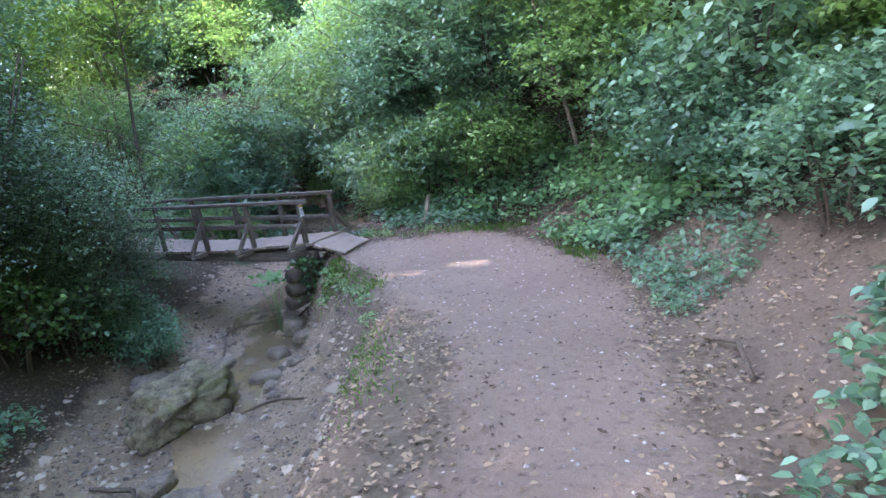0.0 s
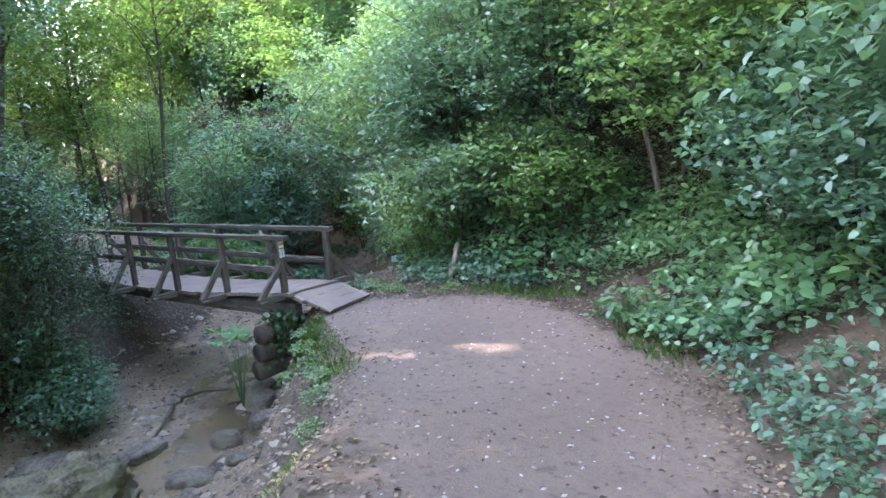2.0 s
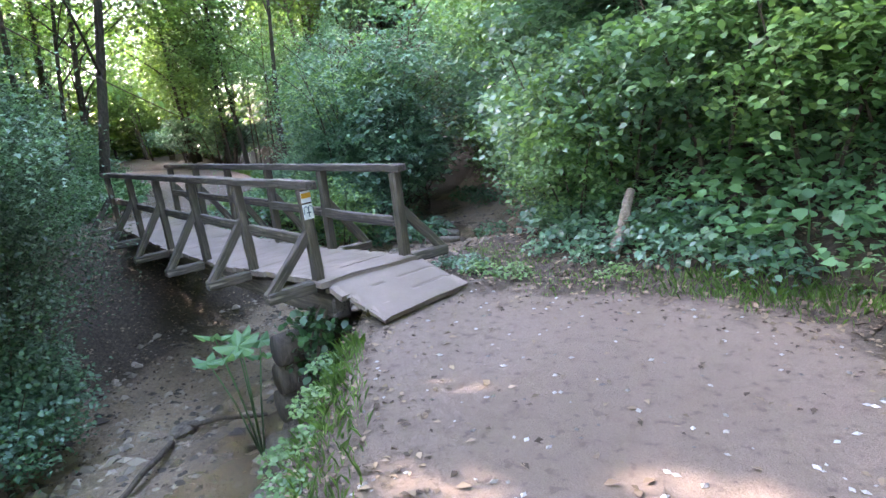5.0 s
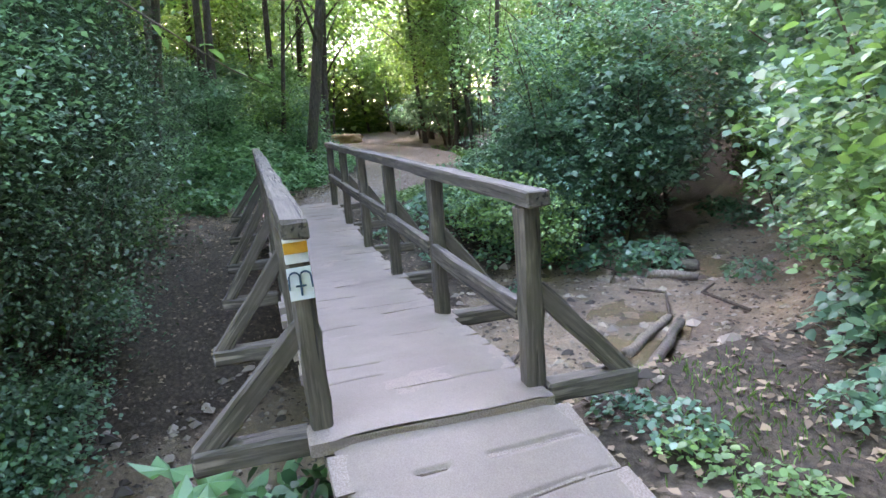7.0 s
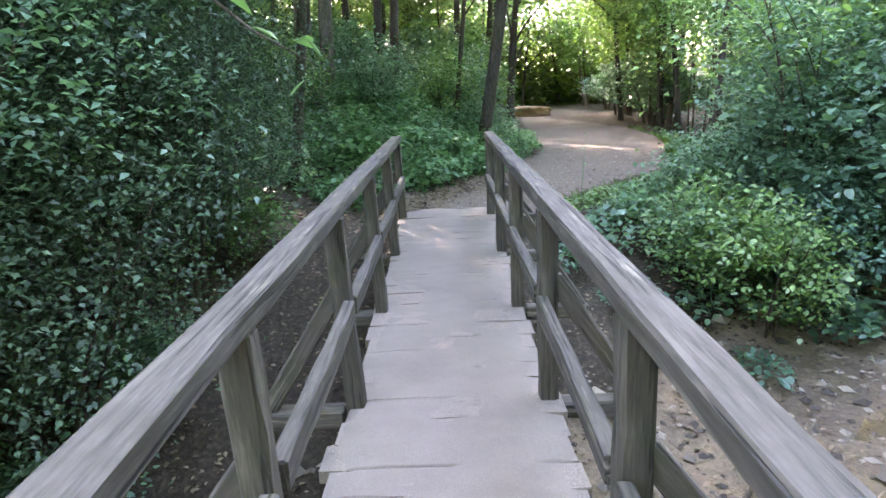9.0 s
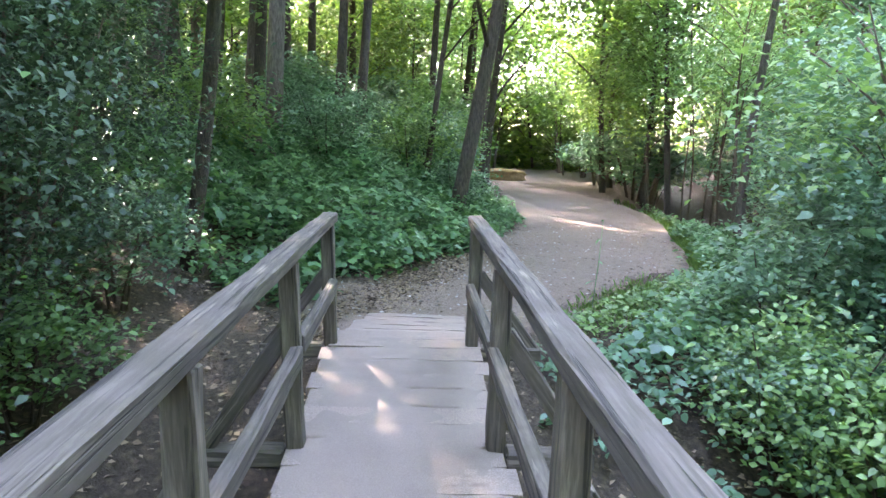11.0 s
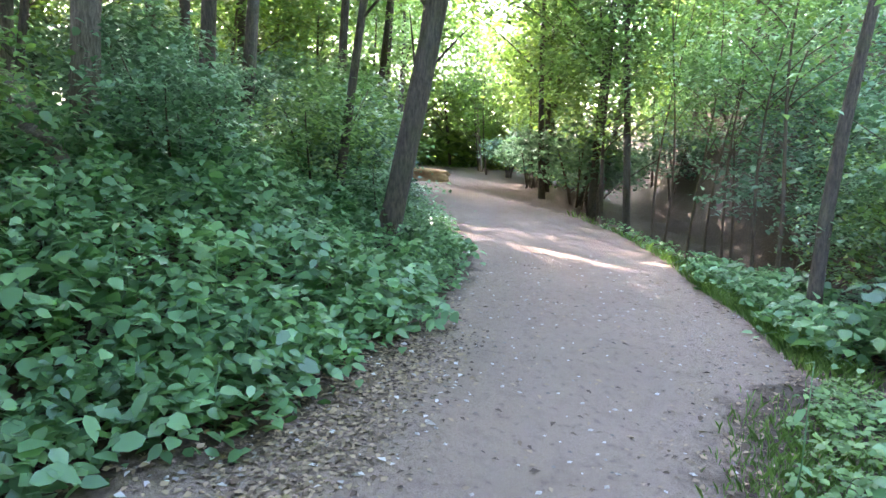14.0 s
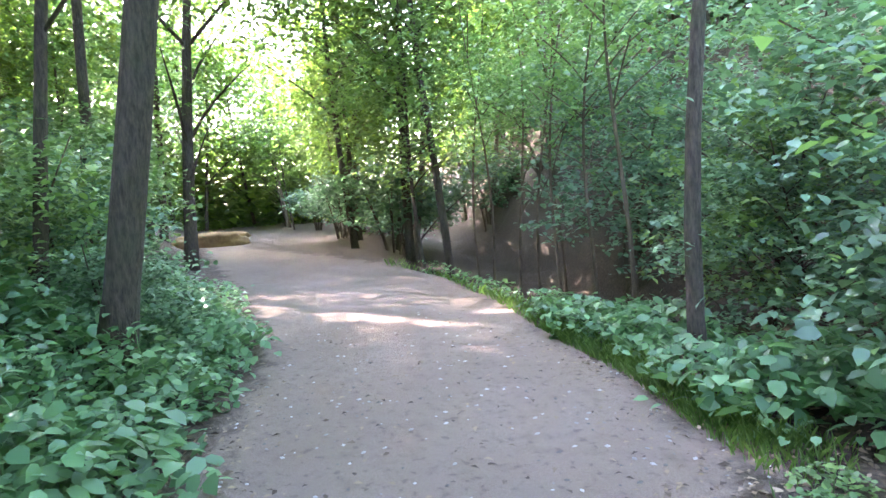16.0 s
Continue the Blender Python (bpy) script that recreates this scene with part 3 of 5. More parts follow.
    for i in range(6):
        x = -i * BAY
        for y, out in ((slim(x), -1), (WIDE - slim(x), 1)):
            base = lie(x) - 0.02
            lean, sag = (LEAN, SAG) if out < 0 else (0.0, 0.0)
            post = put("post", beam_mesh("post", (0.084, 0.084, top(x) - base), WOOD_Z, rng, 0.004), (x, y - sag * (top(x) + base) / 2 / RAIL, (top(x) + base) / 2), (lean + float(rng.uniform(-0.4, 0.4)), float(rng.uniform(-0.6, 0.6)) if i else 0.0, 0))
            if i == 0 and out < 0:
                marked = post
            reach = 0.42
            put("outrigger", beam_mesh("outrigger", (0.1, reach, 0.09), WOOD_Y, rng, 0.005, 3), (x, y + out * (reach / 2 + 0.05), lie(x) - 0.05))
            low, high = Vector((x, y + out * 0.41, lie(x) - 0.01)), Vector((x, y + out * 0.05, 0.5))
            span = high - low
            tilt = math.degrees(math.atan2(span.z, span.y))
            put("brace", beam_mesh("brace", (0.06, span.length + 0.1, 0.08), WOOD_Y, rng, 0.004, 4), ((low + high) / 2), (tilt, 0, 0))
            if i < 5:
                inner = y - out * 0.025
                me = beam_mesh("middle_rail", (BAY - 0.1, 0.05, 0.09), WOOD_X, rng, 0.004, 5, float(rng.uniform(0, 0.01)))
                put("middle_rail", me, (x - BAY / 2, inner - sag / 2, 0.44 + float(rng.uniform(-0.01, 0.01))))
    for y, turn, near in ((0.0225 - SAG, 0.38, 0.18), (WIDE - 0.0225, -0.38, 0.12)):
        long = near - far + 0.16
        put("handrail", beam_mesh("handrail", (long, 0.096, 0.066), WOOD_X, rng, 0.005, 24), (near - long / 2, y, RAIL - DROP / 2 + 0.0325), (0, -math.degrees(DROP / -far), turn), label="wide flat worn handrail")
    # painted trail marks on the near post
    def on_post(ob):
        ob.parent = marked
        ob.matrix_parent_inverse = marked.matrix_basis.inverted()
        return ob

    def mark(name, material, y0, y1, z0, z1, label, x=0.0465):
        me = beam_mesh(name, (0.005, y1 - y0, z1 - z0), material, rng, 0.0008, 0)
        middle = (z0 + z1) / 2
        return on_post(put(name, me, (x, 0.045 + (y0 + y1) / 2 - SAG * middle / RAIL, middle), (LEAN, 0, 0), label))

    mark("trail_mark", PAINT_WHITE, -0.041, 0.041, 0.765, 0.855, "white painted trail mark")
    mark("colour_stripe", PAINT_ORANGE, -0.041, 0.041, 0.8, 0.84, "orange painted stripe", 0.0505)
    plate = mark("trail_plate", PAINT_WHITE, -0.042, 0.042, 0.632, 0.75, "white plate with a dark painted sign")
    glyph = []
    for k in range(2):
        centre = (-0.019 + 0.038 * k)
        arc = [(0.0545, centre + 0.019 * math.cos(a), 0.715 + 0.02 * math.sin(a)) for a in np.linspace(0, math.pi, 9)]
        glyph.append(tube(arc, [0.0035] * 9, 5))
    glyph += [tube([(0.0545, s, 0.717), (0.0545, s * 1.05, 0.675)], [0.0035] * 2, 5) for s in (-0.038, 0.038)]
    glyph += [tube([(0.0545, 0.0, 0.72), (0.0545, 0.0, 0.65)], [0.004] * 2, 5), tube([(0.0545, -0.018, 0.685), (0.0545, 0.018, 0.685)], [0.004] * 2, 5)]
    on_post(put("painted_sign", mesh_of("painted_sign", *joined(glyph), PAINT_DARK), (0, 0.045, 0), (LEAN, 0, 0), label="dark blue arched sign with a cross"))


build_bridge()


def build_abutment():
    rng = np.random.default_rng(5)
    for k, (x, z, r) in enumerate(((-0.18, -0.42, 0.13), (-0.24, -0.68, 0.13), (-0.3, -0.94, 0.14))):
        v, f = tube([(x + 0.02 * math.sin(j), -0.35 + j * 0.42, z) for j in range(5)], [r * float(rng.uniform(0.93, 1.07)) for _ in range(5)], 11, 0.06, rng)
        thing("abutment_log", "round mossy log stacked under the bridge end", "log", "logs under the bridge end", data=mesh_of("abutment_log", v, f, BARK, True))


build_abutment()


# ---- plants ----
def clumps(rng, count, radii, centre, each, size, flat=0.45, spread=0.22, hollow=0.55, wide=0.55, droop=0.25, round_leaf=False):
    """Leaves in flat sprays on twigs all over a rounded body."""
    d = rng.normal(size=(count, 3))
    d /= np.linalg.norm(d, axis=1, keepdims=True)
    d[:, 2] = np.abs(d[:, 2]) * np.where(rng.random(count) < 0.8, 1, -0.5)
    lump = 1 + 0.28 * np.sin(d[:, 0] * 5 + 1) * np.cos(d[:, 1] * 4)
    r = (hollow + (1 - hollow) * rng.random(count) ** 0.6) * lump
    hub = centre + d * r[:, None] * radii
    n = rng.poisson(each, count) + 3
    owner = np.repeat(np.arange(count), n)
    off = rng.normal(size=(len(owner), 3)) * spread
    off[:, 2] *= flat
    return leaves(hub[owner] + off, size, rng, droop, wide, round_leaf=round_leaf)


def bush_parts(seed, height_m, radius, sprays, each, size, material, stems=5, wide=0.55, low=0.1, hollow=0.5, round_leaf=False):
    """Meshes of a shrub: its stems and its foliage."""
    rng = np.random.default_rng(seed)
    limbs = []
    for k in range(stems):
        a = 2 * math.pi * k / stems + rng.uniform(-0.5, 0.5)
        reach = radius * rng.uniform(0.3, 0.8)
        top = height_m * rng.uniform(0.6, 0.95)
        pts = [(0.12 * math.cos(a) + reach * math.cos(a + 0.3 * t) * t**1.4, 0.12 * math.sin(a) + reach * math.sin(a + 0.3 * t) * t**1.4, -0.15 + (top + 0.15) * t) for t in np.linspace(0, 1, 7)]
        limbs.append(mesh_of("stem", *tube(pts, list(np.linspace(0.028, 0.006, 7) * (0.6 + height_m / 4)), 5), TWIG, True))
    body = clumps(rng, sprays, np.array([radius, radius, height_m * (1 - low) * 0.55]), np.array([0, 0, height_m * (low + (1 - low) * 0.45)]), each, size, wide=wide, hollow=hollow, spread=0.14 + radius * 0.07, flat=0.3, round_leaf=round_leaf)
    return [*limbs, quads_mesh("foliage", body, material, 6 if round_leaf else 4)]


def plant(name, meshes, label, category, group, place, turn=0.0, scale=(1, 1, 1)):
    ob = thing(name, label, category, group)
    for me in meshes:
        part(me.name.split(".")[0], me, ob)
    ob.matrix_basis = pose(*place, 0, 0, turn) @ Matrix.Diagonal((*scale, 1))
    return ob


LEAFY = (LEAF_SHRUB, LEAF_SHRUB, LEAF_HAZEL, LEAF_SHRUB)
SHRUBS = [bush_parts(20 + k, 2.4, 1.25, 150, 14, 0.138, LEAFY[k], wide=0.66, round_leaf=True) for k in range(4)]
NEAR = [bush_parts(30 + k, 2.1, 1.05, 170, 13, 0.105, LEAFY[k], stems=4, wide=0.66, low=0.0, round_leaf=True) for k in range(4)]
FINE = [bush_parts(40 + k, 3.6, 1.7, 430, 24, 0.058, LEAF_THICKET, stems=7, wide=0.66, low=0.1) for k in range(2)]

BIG = [bush_parts(50 + k, 4.0, 1.9, 470, 26, 0.062, (LEAF_THICKET, LEAF_SHRUB)[k], stems=6, wide=0.62, low=0.2, hollow=0.62) for k in range(2)]


def herb_mesh(seed, tall, radius, count, size, material):
    """A leafy herb: leaves at several heights round a few shoots."""
    rng = np.random.default_rng(seed)
    a, r = rng.uniform(0, 2 * np.pi, count), radius * np.sqrt(rng.random(count))
    z = tall * (1 - 0.55 * (r / radius) ** 2) * rng.random(count) ** 0.5
    body = leaves(np.stack([r * np.cos(a), r * np.sin(a), z], 1), size, rng, 0.25, 0.66, 0.5, round_leaf=True)
    stem = tube([(0, 0, -0.06), (0.02, 0.01, tall * 0.5), (0.0, 0.03, tall * 0.9)], [0.008, 0.006, 0.003], 5)
    return [mesh_of("stem", *stem, material, True), quads_mesh("foliage", body, material, 6)]


LOW = [herb_mesh(60 + k, 0.45, 0.42, 165, 0.105, LEAF_HERB) for k in range(3)]
NETTLE = [herb_mesh(80 + k, 0.85, 0.5, 250, 0.108, LEAF_HERB) for k in range(3)]
LOW_SHADE = [herb_mesh(70 + k, 0.4, 0.4, 175, 0.09, LEAF_SHRUB) for k in range(2)]

FRESH = [herb_mesh(90 + k, 0.4, 0.42, 210, 0.085, LEAF_HAZEL) for k in range(2)]

# openings in the canopy through which the sun reaches the trail: place and width
FLECKS = [(2.72, -0.92, 0.34), (3.55, -0.2, 0.28), (2.08, -0.13, 0.2), (-16.5, 3.85, 0.24), (-16.1, 4.15, 0.26), (-15.6, 4.35, 0.25), (-15.1, 4.65, 0.22), (-14.85, 5.0, 0.2), (-15.25, 5.5, 0.2), (-13.4, 2.72, 0.2), (-13.75, 2.56, 0.18), (-15.7, 2.5, 0.2), (-17.9, 3.4, 0.3), (-18.4, 4.1, 0.25), (-10.75, 4.4, 0.14), (-10.8, 4.7, 0.12), (-10.0, 1.84, 0.11), (-9.76, 2.74, 0.11), (-6.6, -1.1, 0.2)]


def open_sky(points):
    """Which points leave the openings free."""
    free = np.ones(len(points), bool)
    aim = np.array(TO_SUN)
    for x, y, r in FLECKS:
        r = r * 0.85
        off = points - np.array([x, y, -0.15])
        off = off - (off @ aim)[:, None] * aim
        free &= np.linalg.norm(off, axis=1) > r
    return free


def bars_sun(x, y, wide, tall):
    """Whether a tree that stands there would close an opening of the canopy."""
    flat = Vector((TO_SUN.x, TO_SUN.y)).normalized()
    for fx, fy, _ in FLECKS:
        ahead = (x - fx) * flat.x + (y - fy) * flat.y
        aside = abs((x - fx) * flat.y - (y - fy) * flat.x)
        if 0 < ahead < tall * 1.43 and aside < wide:
            return True
    return False


def tree_meshes(seed, place, tall, radius, lean, crown_r, low, sprays, each, size, bark, leaf=None, bend=0.12, limbs=9, spread=0.42, round_leaf=False):
    """Meshes of one tree that stands at place: trunk with limbs, and crown with its gaps. lean: how far the top stands off, in x and y."""
    rng = np.random.default_rng(seed)
    line = [(lean[0] * t + bend * math.sin(t * 5 + seed) - bend * math.sin(seed), lean[1] * t + bend * math.cos(t * 4 + seed) - bend * math.cos(seed), -0.4 + (tall + 0.4) * t) for t in np.linspace(0, 1, 13)]
    wood = [tube(line, [radius * (1.4 if j == 0 else 1.12 - 0.075 * j) for j in range(13)], 10, 0.06, rng)]
    for k in range(limbs):
        t = rng.uniform(min(0.8, low / tall + 0.08), 0.92)
        p = np.array(line[int(t * 12)])
        w = rng.uniform(0, 2 * math.pi)
        out = crown_r * rng.uniform(0.5, 0.95)
        pts = [p + np.array([math.cos(w) * out * s, math.sin(w) * out * s, out * 0.8 * s**0.8]) for s in np.linspace(0, 1, 5)]
        wood.append(tube(pts, list(np.linspace(radius * 0.34, 0.01, 5)), 6))
    height_c = tall - low
    centre = np.array([lean[0] * 0.75, lean[1] * 0.75, low + height_c * 0.5])
    body = clumps(rng, sprays, np.array([crown_r, crown_r, height_c * 0.58]), centre, each, size, flat=0.3, spread=spread, hollow=0.2, wide=0.7 if round_leaf else 0.55, round_leaf=round_leaf)
    if place is not None:
        body = body[open_sky(body[:, 0] + np.array(place))]
    return [mesh_of("trunk", *joined(wood), bark, True), quads_mesh("crown", body, leaf or LEAF_TREE, 6 if round_leaf else 4)]


TREES = [
    tree_meshes(1, None, 13, 0.17, (0.8, 0.4), 3.2, 3.0, 300, 13, 0.22, BARK),
    tree_meshes(2, None, 15, 0.21, (0.3, -0.4), 3.6, 4.0, 320, 13, 0.23, BARK),
    tree_meshes(3, None, 10, 0.10, (-0.8, 0.9), 2.6, 1.8, 280, 12, 0.19, BARK_PALE),
]
SMALL = [tree_meshes(15 + k, None, 4.6, 0.035, (0.5, 0.3), 1.75, 0.1, 270, 15, 0.108, TWIG, leaf=(LEAF_SHRUB, LEAF_HAZEL, LEAF_SHRUB)[k], limbs=9, spread=0.2, round_leaf=True) for k in range(3)]
UNDER = [tree_meshes(5 + k, None, 7.5, 0.06, (0.5, 0.3), 2.3, 0.5, 260, 13, 0.19, BARK, leaf=(LEAF_TREE, LEAF_HAZEL)[k], limbs=7) for k in range(2)]


# ---- planting ----
WALKED = [(7.6, -9.5), (7.8, -7.9), (7.1, -6.3), (6.3, -4.9), (5.2, -3.7), (3.1, -1.0), (1.6, 0.2), (-0.1, 0.4), (-5, 0.6), (-7.0, 0.6), (-8.4, 1.3), (-10, 2.2), (-14, 3.6), (-20, 4.6), (-30, 4.7), (-40, 5.3)]


def clear(x, y):
    """Distance from the trail, negative on it."""
    px, py = np.array([x]), np.array([y])
    best = 1e9
    for ring in (TRAIL_EAST, TRAIL_WEST):
        d = float(along(px, py, ring + ring[:1])[0][0])
        best = min(best, -d if inside(px, py, ring)[0] else d)
    return best


def from_line(x, y, line):
    d, s, at = along(np.array([x]), np.array([y]), line)
    return float(d[0]), float(s[0]), float(at[0])


def scatter(rng, box, gap, wanted, tries=4000, most=1000):
    """Places in a box, no two nearer than gap, where wanted() holds."""
    found = []
    for _ in range(tries):
        x, y = float(rng.uniform(box[0], box[2])), float(rng.uniform(box[1], box[3]))
        if all((x - a) ** 2 + (y - b) ** 2 > gap * gap for a, b in found) and wanted(x, y):
            found.append((x, y))
            if len(found) >= most:
                break
    return found


def glade(x, y):
    """The light clearing behind the last bend of the trail."""
    return -44 < x < -33 and -0.5 < y < 9


def strewn(rng, box, count, wanted):
    """Many places at once: wanted() takes and gives arrays."""
    x, y = rng.uniform(box[0], box[2], count), rng.uniform(box[1], box[3], count)
    keep = wanted(x, y)
    return x[keep], y[keep]


def off_trail(x, y):
    best = np.full(x.shape, 1e9)
    for ring in (TRAIL_EAST, TRAIL_WEST):
        d = along(x, y, ring + ring[:1])[0]
        best = np.minimum(best, np.where(inside(x, y, ring), -d, d))
    return best


def plant_shrubs():
    rng = np.random.default_rng(31)

    def hillside(x, y):
        d, s, at = from_line(x, y, FOOT)
        return s > 0 and 1.1 < d < 11 and (d > 1.7 or y > 1.2) and at < 20.5 and (x > -10 or d > 2.6) and from_line(x, y, WALKED)[0] > (4.6 if y < -0.5 else 2.3)

    for x, y in scatter(rng, (-20, -10, 14, 19), 1.4, hillside, 5000, 185):
        me = SHRUBS[int(rng.integers(4))]
        s = float(rng.uniform(0.75, 1.35)) * (0.72 if from_line(x, y, WALKED)[0] < 6.5 else 1.0)
        plant("shrub", me, "broad-leaved green shrub on the wooded slope", "shrub", "shrubs on the slope", (x, y, height(x, y) - 0.1), float(rng.uniform(0, 360)), (s, s, s * float(rng.uniform(0.85, 1.4))))

    def upper_bank(x, y):
        d, s, at = from_line(x, y, FOOT)
        return s > 0 and 1.4 < d < 6 and from_line(x, y, WALKED)[0] > 2.6

    for x, y in scatter(rng, (6.0, -7.5, 14, 2.0), 0.9, upper_bank, 2000, 36):
        s = float(rng.uniform(0.5, 0.85))
        plant("shrub", NEAR[int(rng.integers(4))], "low leafy shrub on the earth bank above the trail", "shrub", "shrubs on the slope", (x, y, height(x, y) - 0.1), float(rng.uniform(0, 360)), (s, s, s))
    for x, y, s in ((-2.6, -3.1, 0.8), (-2.4, -2.2, 0.55), (-2.5, -4.0, 0.85), (-3.2, -3.7, 1.0)):
        plant("thicket_shrub", NEAR[int(rng.integers(4))], "leafy shrub hanging over the creek bank", "shrub", "thicket beside the bridge", (x, y, height(x, y) - 0.1), float(rng.uniform(0, 360)), (s, s, s * 1.2))

    def west_bank(x, y):
        d, s, _ = from_line(x, y, CREEK)
        return from_line(x, y, WALKED)[0] > 2.25 and s < 0 and d > 3.1 and clear(x, y) > 1.6

    for x, y in scatter(rng, (-8.6, -10, -1.0, -1.6), 1.25, west_bank, 1800, 34):
        me = FINE[int(rng.integers(2))]
        s = float(rng.uniform(0.6, 0.75)) if from_line(x, y, WALKED)[0] < 3.3 else float(rng.uniform(0.95, 1.25))
        plant("thicket_shrub", me, "dense dark small-leaved shrub leaning over the creek", "shrub", "thicket beside the bridge", (x, y, height(x, y) - 0.1), float(rng.uniform(0, 360)), (s, s, 0.45 + s * 0.75))

    def between(x, y):
        d, s, _ = from_line(x, y, CREEK)
        return clear(x, y) > 1.5 and s < 0 and d > 1.9 and from_line(x, y, WALKED)[0] > 2.3

    for x, y in scatter(rng, (-10, 1.5, -5.0, 9), 1.3, between, 900, 11):
        me = NEAR[int(rng.integers(4))]
        s = float(rng.uniform(0.9, 1.3)) if y > 5.2 else float(rng.uniform(0.5, 0.75))
        plant("shrub", me, "loose green shrub between creek and trail", "shrub", "shrubs between creek and trail", (x, y, height(x, y) - 0.1), float(rng.uniform(0, 360)), (s, s, s))

    for x, y, s in ((0.6, 3.5, 0.85), (-0.15, 3.75, 0.85), (-1.0, 4.5, 0.95), (-1.9, 5.2, 0.95), (-2.9, 6.3, 1.05), (1.5, 3.6, 0.9), (0.15, 3.1, 0.55), (-1.5, 4.6, 0.6), (2.4, 3.5, 0.8), (-4.2, 7.4, 1.1), (-0.7, 3.75, 0.5), (-5.2, 8.3, 1.2), (-6.3, 9.1, 1.3), (-7.3, 9.9, 1.3), (-8.3, 10.7, 1.4), (-9.5, 11.1, 1.3), (-6.5, 8.5, 0.7), (-8.8, 9.9, 0.8), (-9.2, 7.0, 1.2), (-10.2, 7.7, 1.2), (-8.4, 6.1, 1.2), (-3.6, 6.7, 0.7), (-7.6, 5.4, 1.25), (-6.0, 3.6, 0.6), (-6.6, 4.4, 0.7), (-7.2, 5.1, 0.8), (-6.7, 3.2, 0.5)):
        plant("shrub", NEAR[int(rng.integers(4))], "fresh green shrub at the foot of the slope", "shrub", "shrubs at the creek's edge", (x, y, height(x, y) - 0.1), float(rng.uniform(0, 360)), (s, s, s * 1.1))

    for x, y, k, s in ((-3.3, -4.7, 0, 0.9), (-3.4, -3.0, 1, 0.95), (-2.8, -6.6, 0, 0.95), (-6.2, -3.9, 0, 0.85), (-4.2, -5.4, 1, 1.15)):
        plant("thicket_shrub", BIG[k], "large rounded shrub overhanging the creek", "shrub", "thicket beside the bridge", (x, y, height(x, y) - 0.1), float(rng.uniform(0, 360)), (s, s, s))

    def bank(x, y):
        return 0.35 < clear(x, y) < 5.0 and (y < 2.0) and from_line(x, y, WALKED)[0] > 1.6 and not (x > -10.0 and y > -2.2)

    for x, y in scatter(rng, (-19, -5.5, -9.2, 2.0), 0.58, bank, 3000, 105):
        s = float(rng.uniform(0.65, 1.15))
        plant("nettle", NETTLE[int(rng.integers(3))], "tall broad-leaved green herb on the shady bank", "herb", "tall herbs on the bank", (x, y, height(x, y) - 0.05), float(rng.uniform(0, 360)), (s, s, s))
    for x, y, s in ((-15.4, 0.5, 0.8), (-16.6, 0.9, 0.8), (-13.6, -0.9, 0.7), (-12.2, -2.6, 0.8), (-15.2, -1.6, 0.9), (-17.8, 1.2, 0.9), (-14.8, 1.35, 0.55)):
        plant("shrub", NEAR[int(rng.integers(4))], "small shrub among the herbs of the bank", "shrub", "small shrubs on the bank", (x, y, height(x, y) - 0.06), float(rng.uniform(0, 360)), (s, s, s))
    # the thicket that hangs over the creek close beside the bridge
    for x, y, k, s in ((-2.5, -2.25, 0, 0.62), (-3.5, -2.0, 1, 0.6), (-4.5, -2.1, 0, 0.66), (-5.5, -1.8, 1, 0.6), (-6.5, -1.9, 0, 0.62), (-3.3, -3.2, 1, 0.95), (-5.0, -3.2, 0, 1.0), (-6.9, -3.1, 1, 0.95), (-8.3, -3.3, 0, 0.9), (-2.9, -2.6, 1, 0.8)):
        plant("thicket_shrub", FINE[k], "dense dark small-leaved shrub leaning over the creek", "shrub", "thicket beside the bridge", (x, y, height(x, y) - 0.1), float(rng.uniform(0, 360)), (s, s, 0.4 + s * 0.6))
    for x, y, s in ((-2.2, -2.0, 0.5), (-3.0, -1.9, 0.45), (-1.7, -2.35, 0.5), (-4.1, -1.75, 0.45), (-6.0, -1.6, 0.45), (-7.4, -1.7, 0.5)):
        plant("thicket_shrub", NEAR[int(rng.integers(4))], "leafy shrub hanging over the creek bank", "shrub", "thicket beside the bridge", (x, y, height(x, y) - 0.05), float(rng.uniform(0, 360)), (s, s, s))

    def far_wood(x, y):
        d, s, _ = from_line(x, y, FOOT)
        return not glade(x, y) and not (-22 < x and -9 < y < 1.5) and clear(x, y) > 2.0 and from_line(x, y, CREEK)[0] > 1.2 and not bars_sun(x, y, 1.2, 3.0) and not (y < 1.5 and x > -18 and y > -2) and not (y > 1.5 and x > -15.5) and not (s > 0 and d < 3.0 and x > -24)

    for x, y in scatter(rng, (-38, -12, -9.5, 24), 2.3, far_wood, 2500, 85):
        me = SHRUBS[int(rng.integers(4))]
        s = float(rng.uniform(0.8, 1.4))
        plant("shrub", me, "green shrub in the understorey of the wood", "shrub", "understorey shrubs", (x, y, height(x, y) - 0.1), float(rng.uniform(0, 360)), (s, s, s))

    def herbs(x, y):
        d, s, _ = from_line(x, y, CREEK)
        c = clear(x, y)
        if (x > -8.9 and y < 0) or (x > -10.8 and 1.4 < y and c < 1.0):
            return False
        if not (0.2 < c < 3.0) or from_line(x, y, WALKED)[0] < 1.0 or d < 2.0:
            return False
        return (x < -7.6) or (s > 0 and from_line(x, y, FOOT)[1] > 0 and from_line(x, y, FOOT)[0] < 1.8 and y > 0.3)

    for x, y in scatter(rng, (-16, -3.5, 7, 6), 0.36, herbs, 6000, 290):
        me = LOW[int(rng.integers(3))]
        s = float(rng.uniform(0.7, 1.3))
        plant("herb", me, "leafy green woodland herb on the bank", "herb", "herbs along the trail", (x, y, height(x, y) - 0.03), float(rng.uniform(0, 360)), (s, s, s))
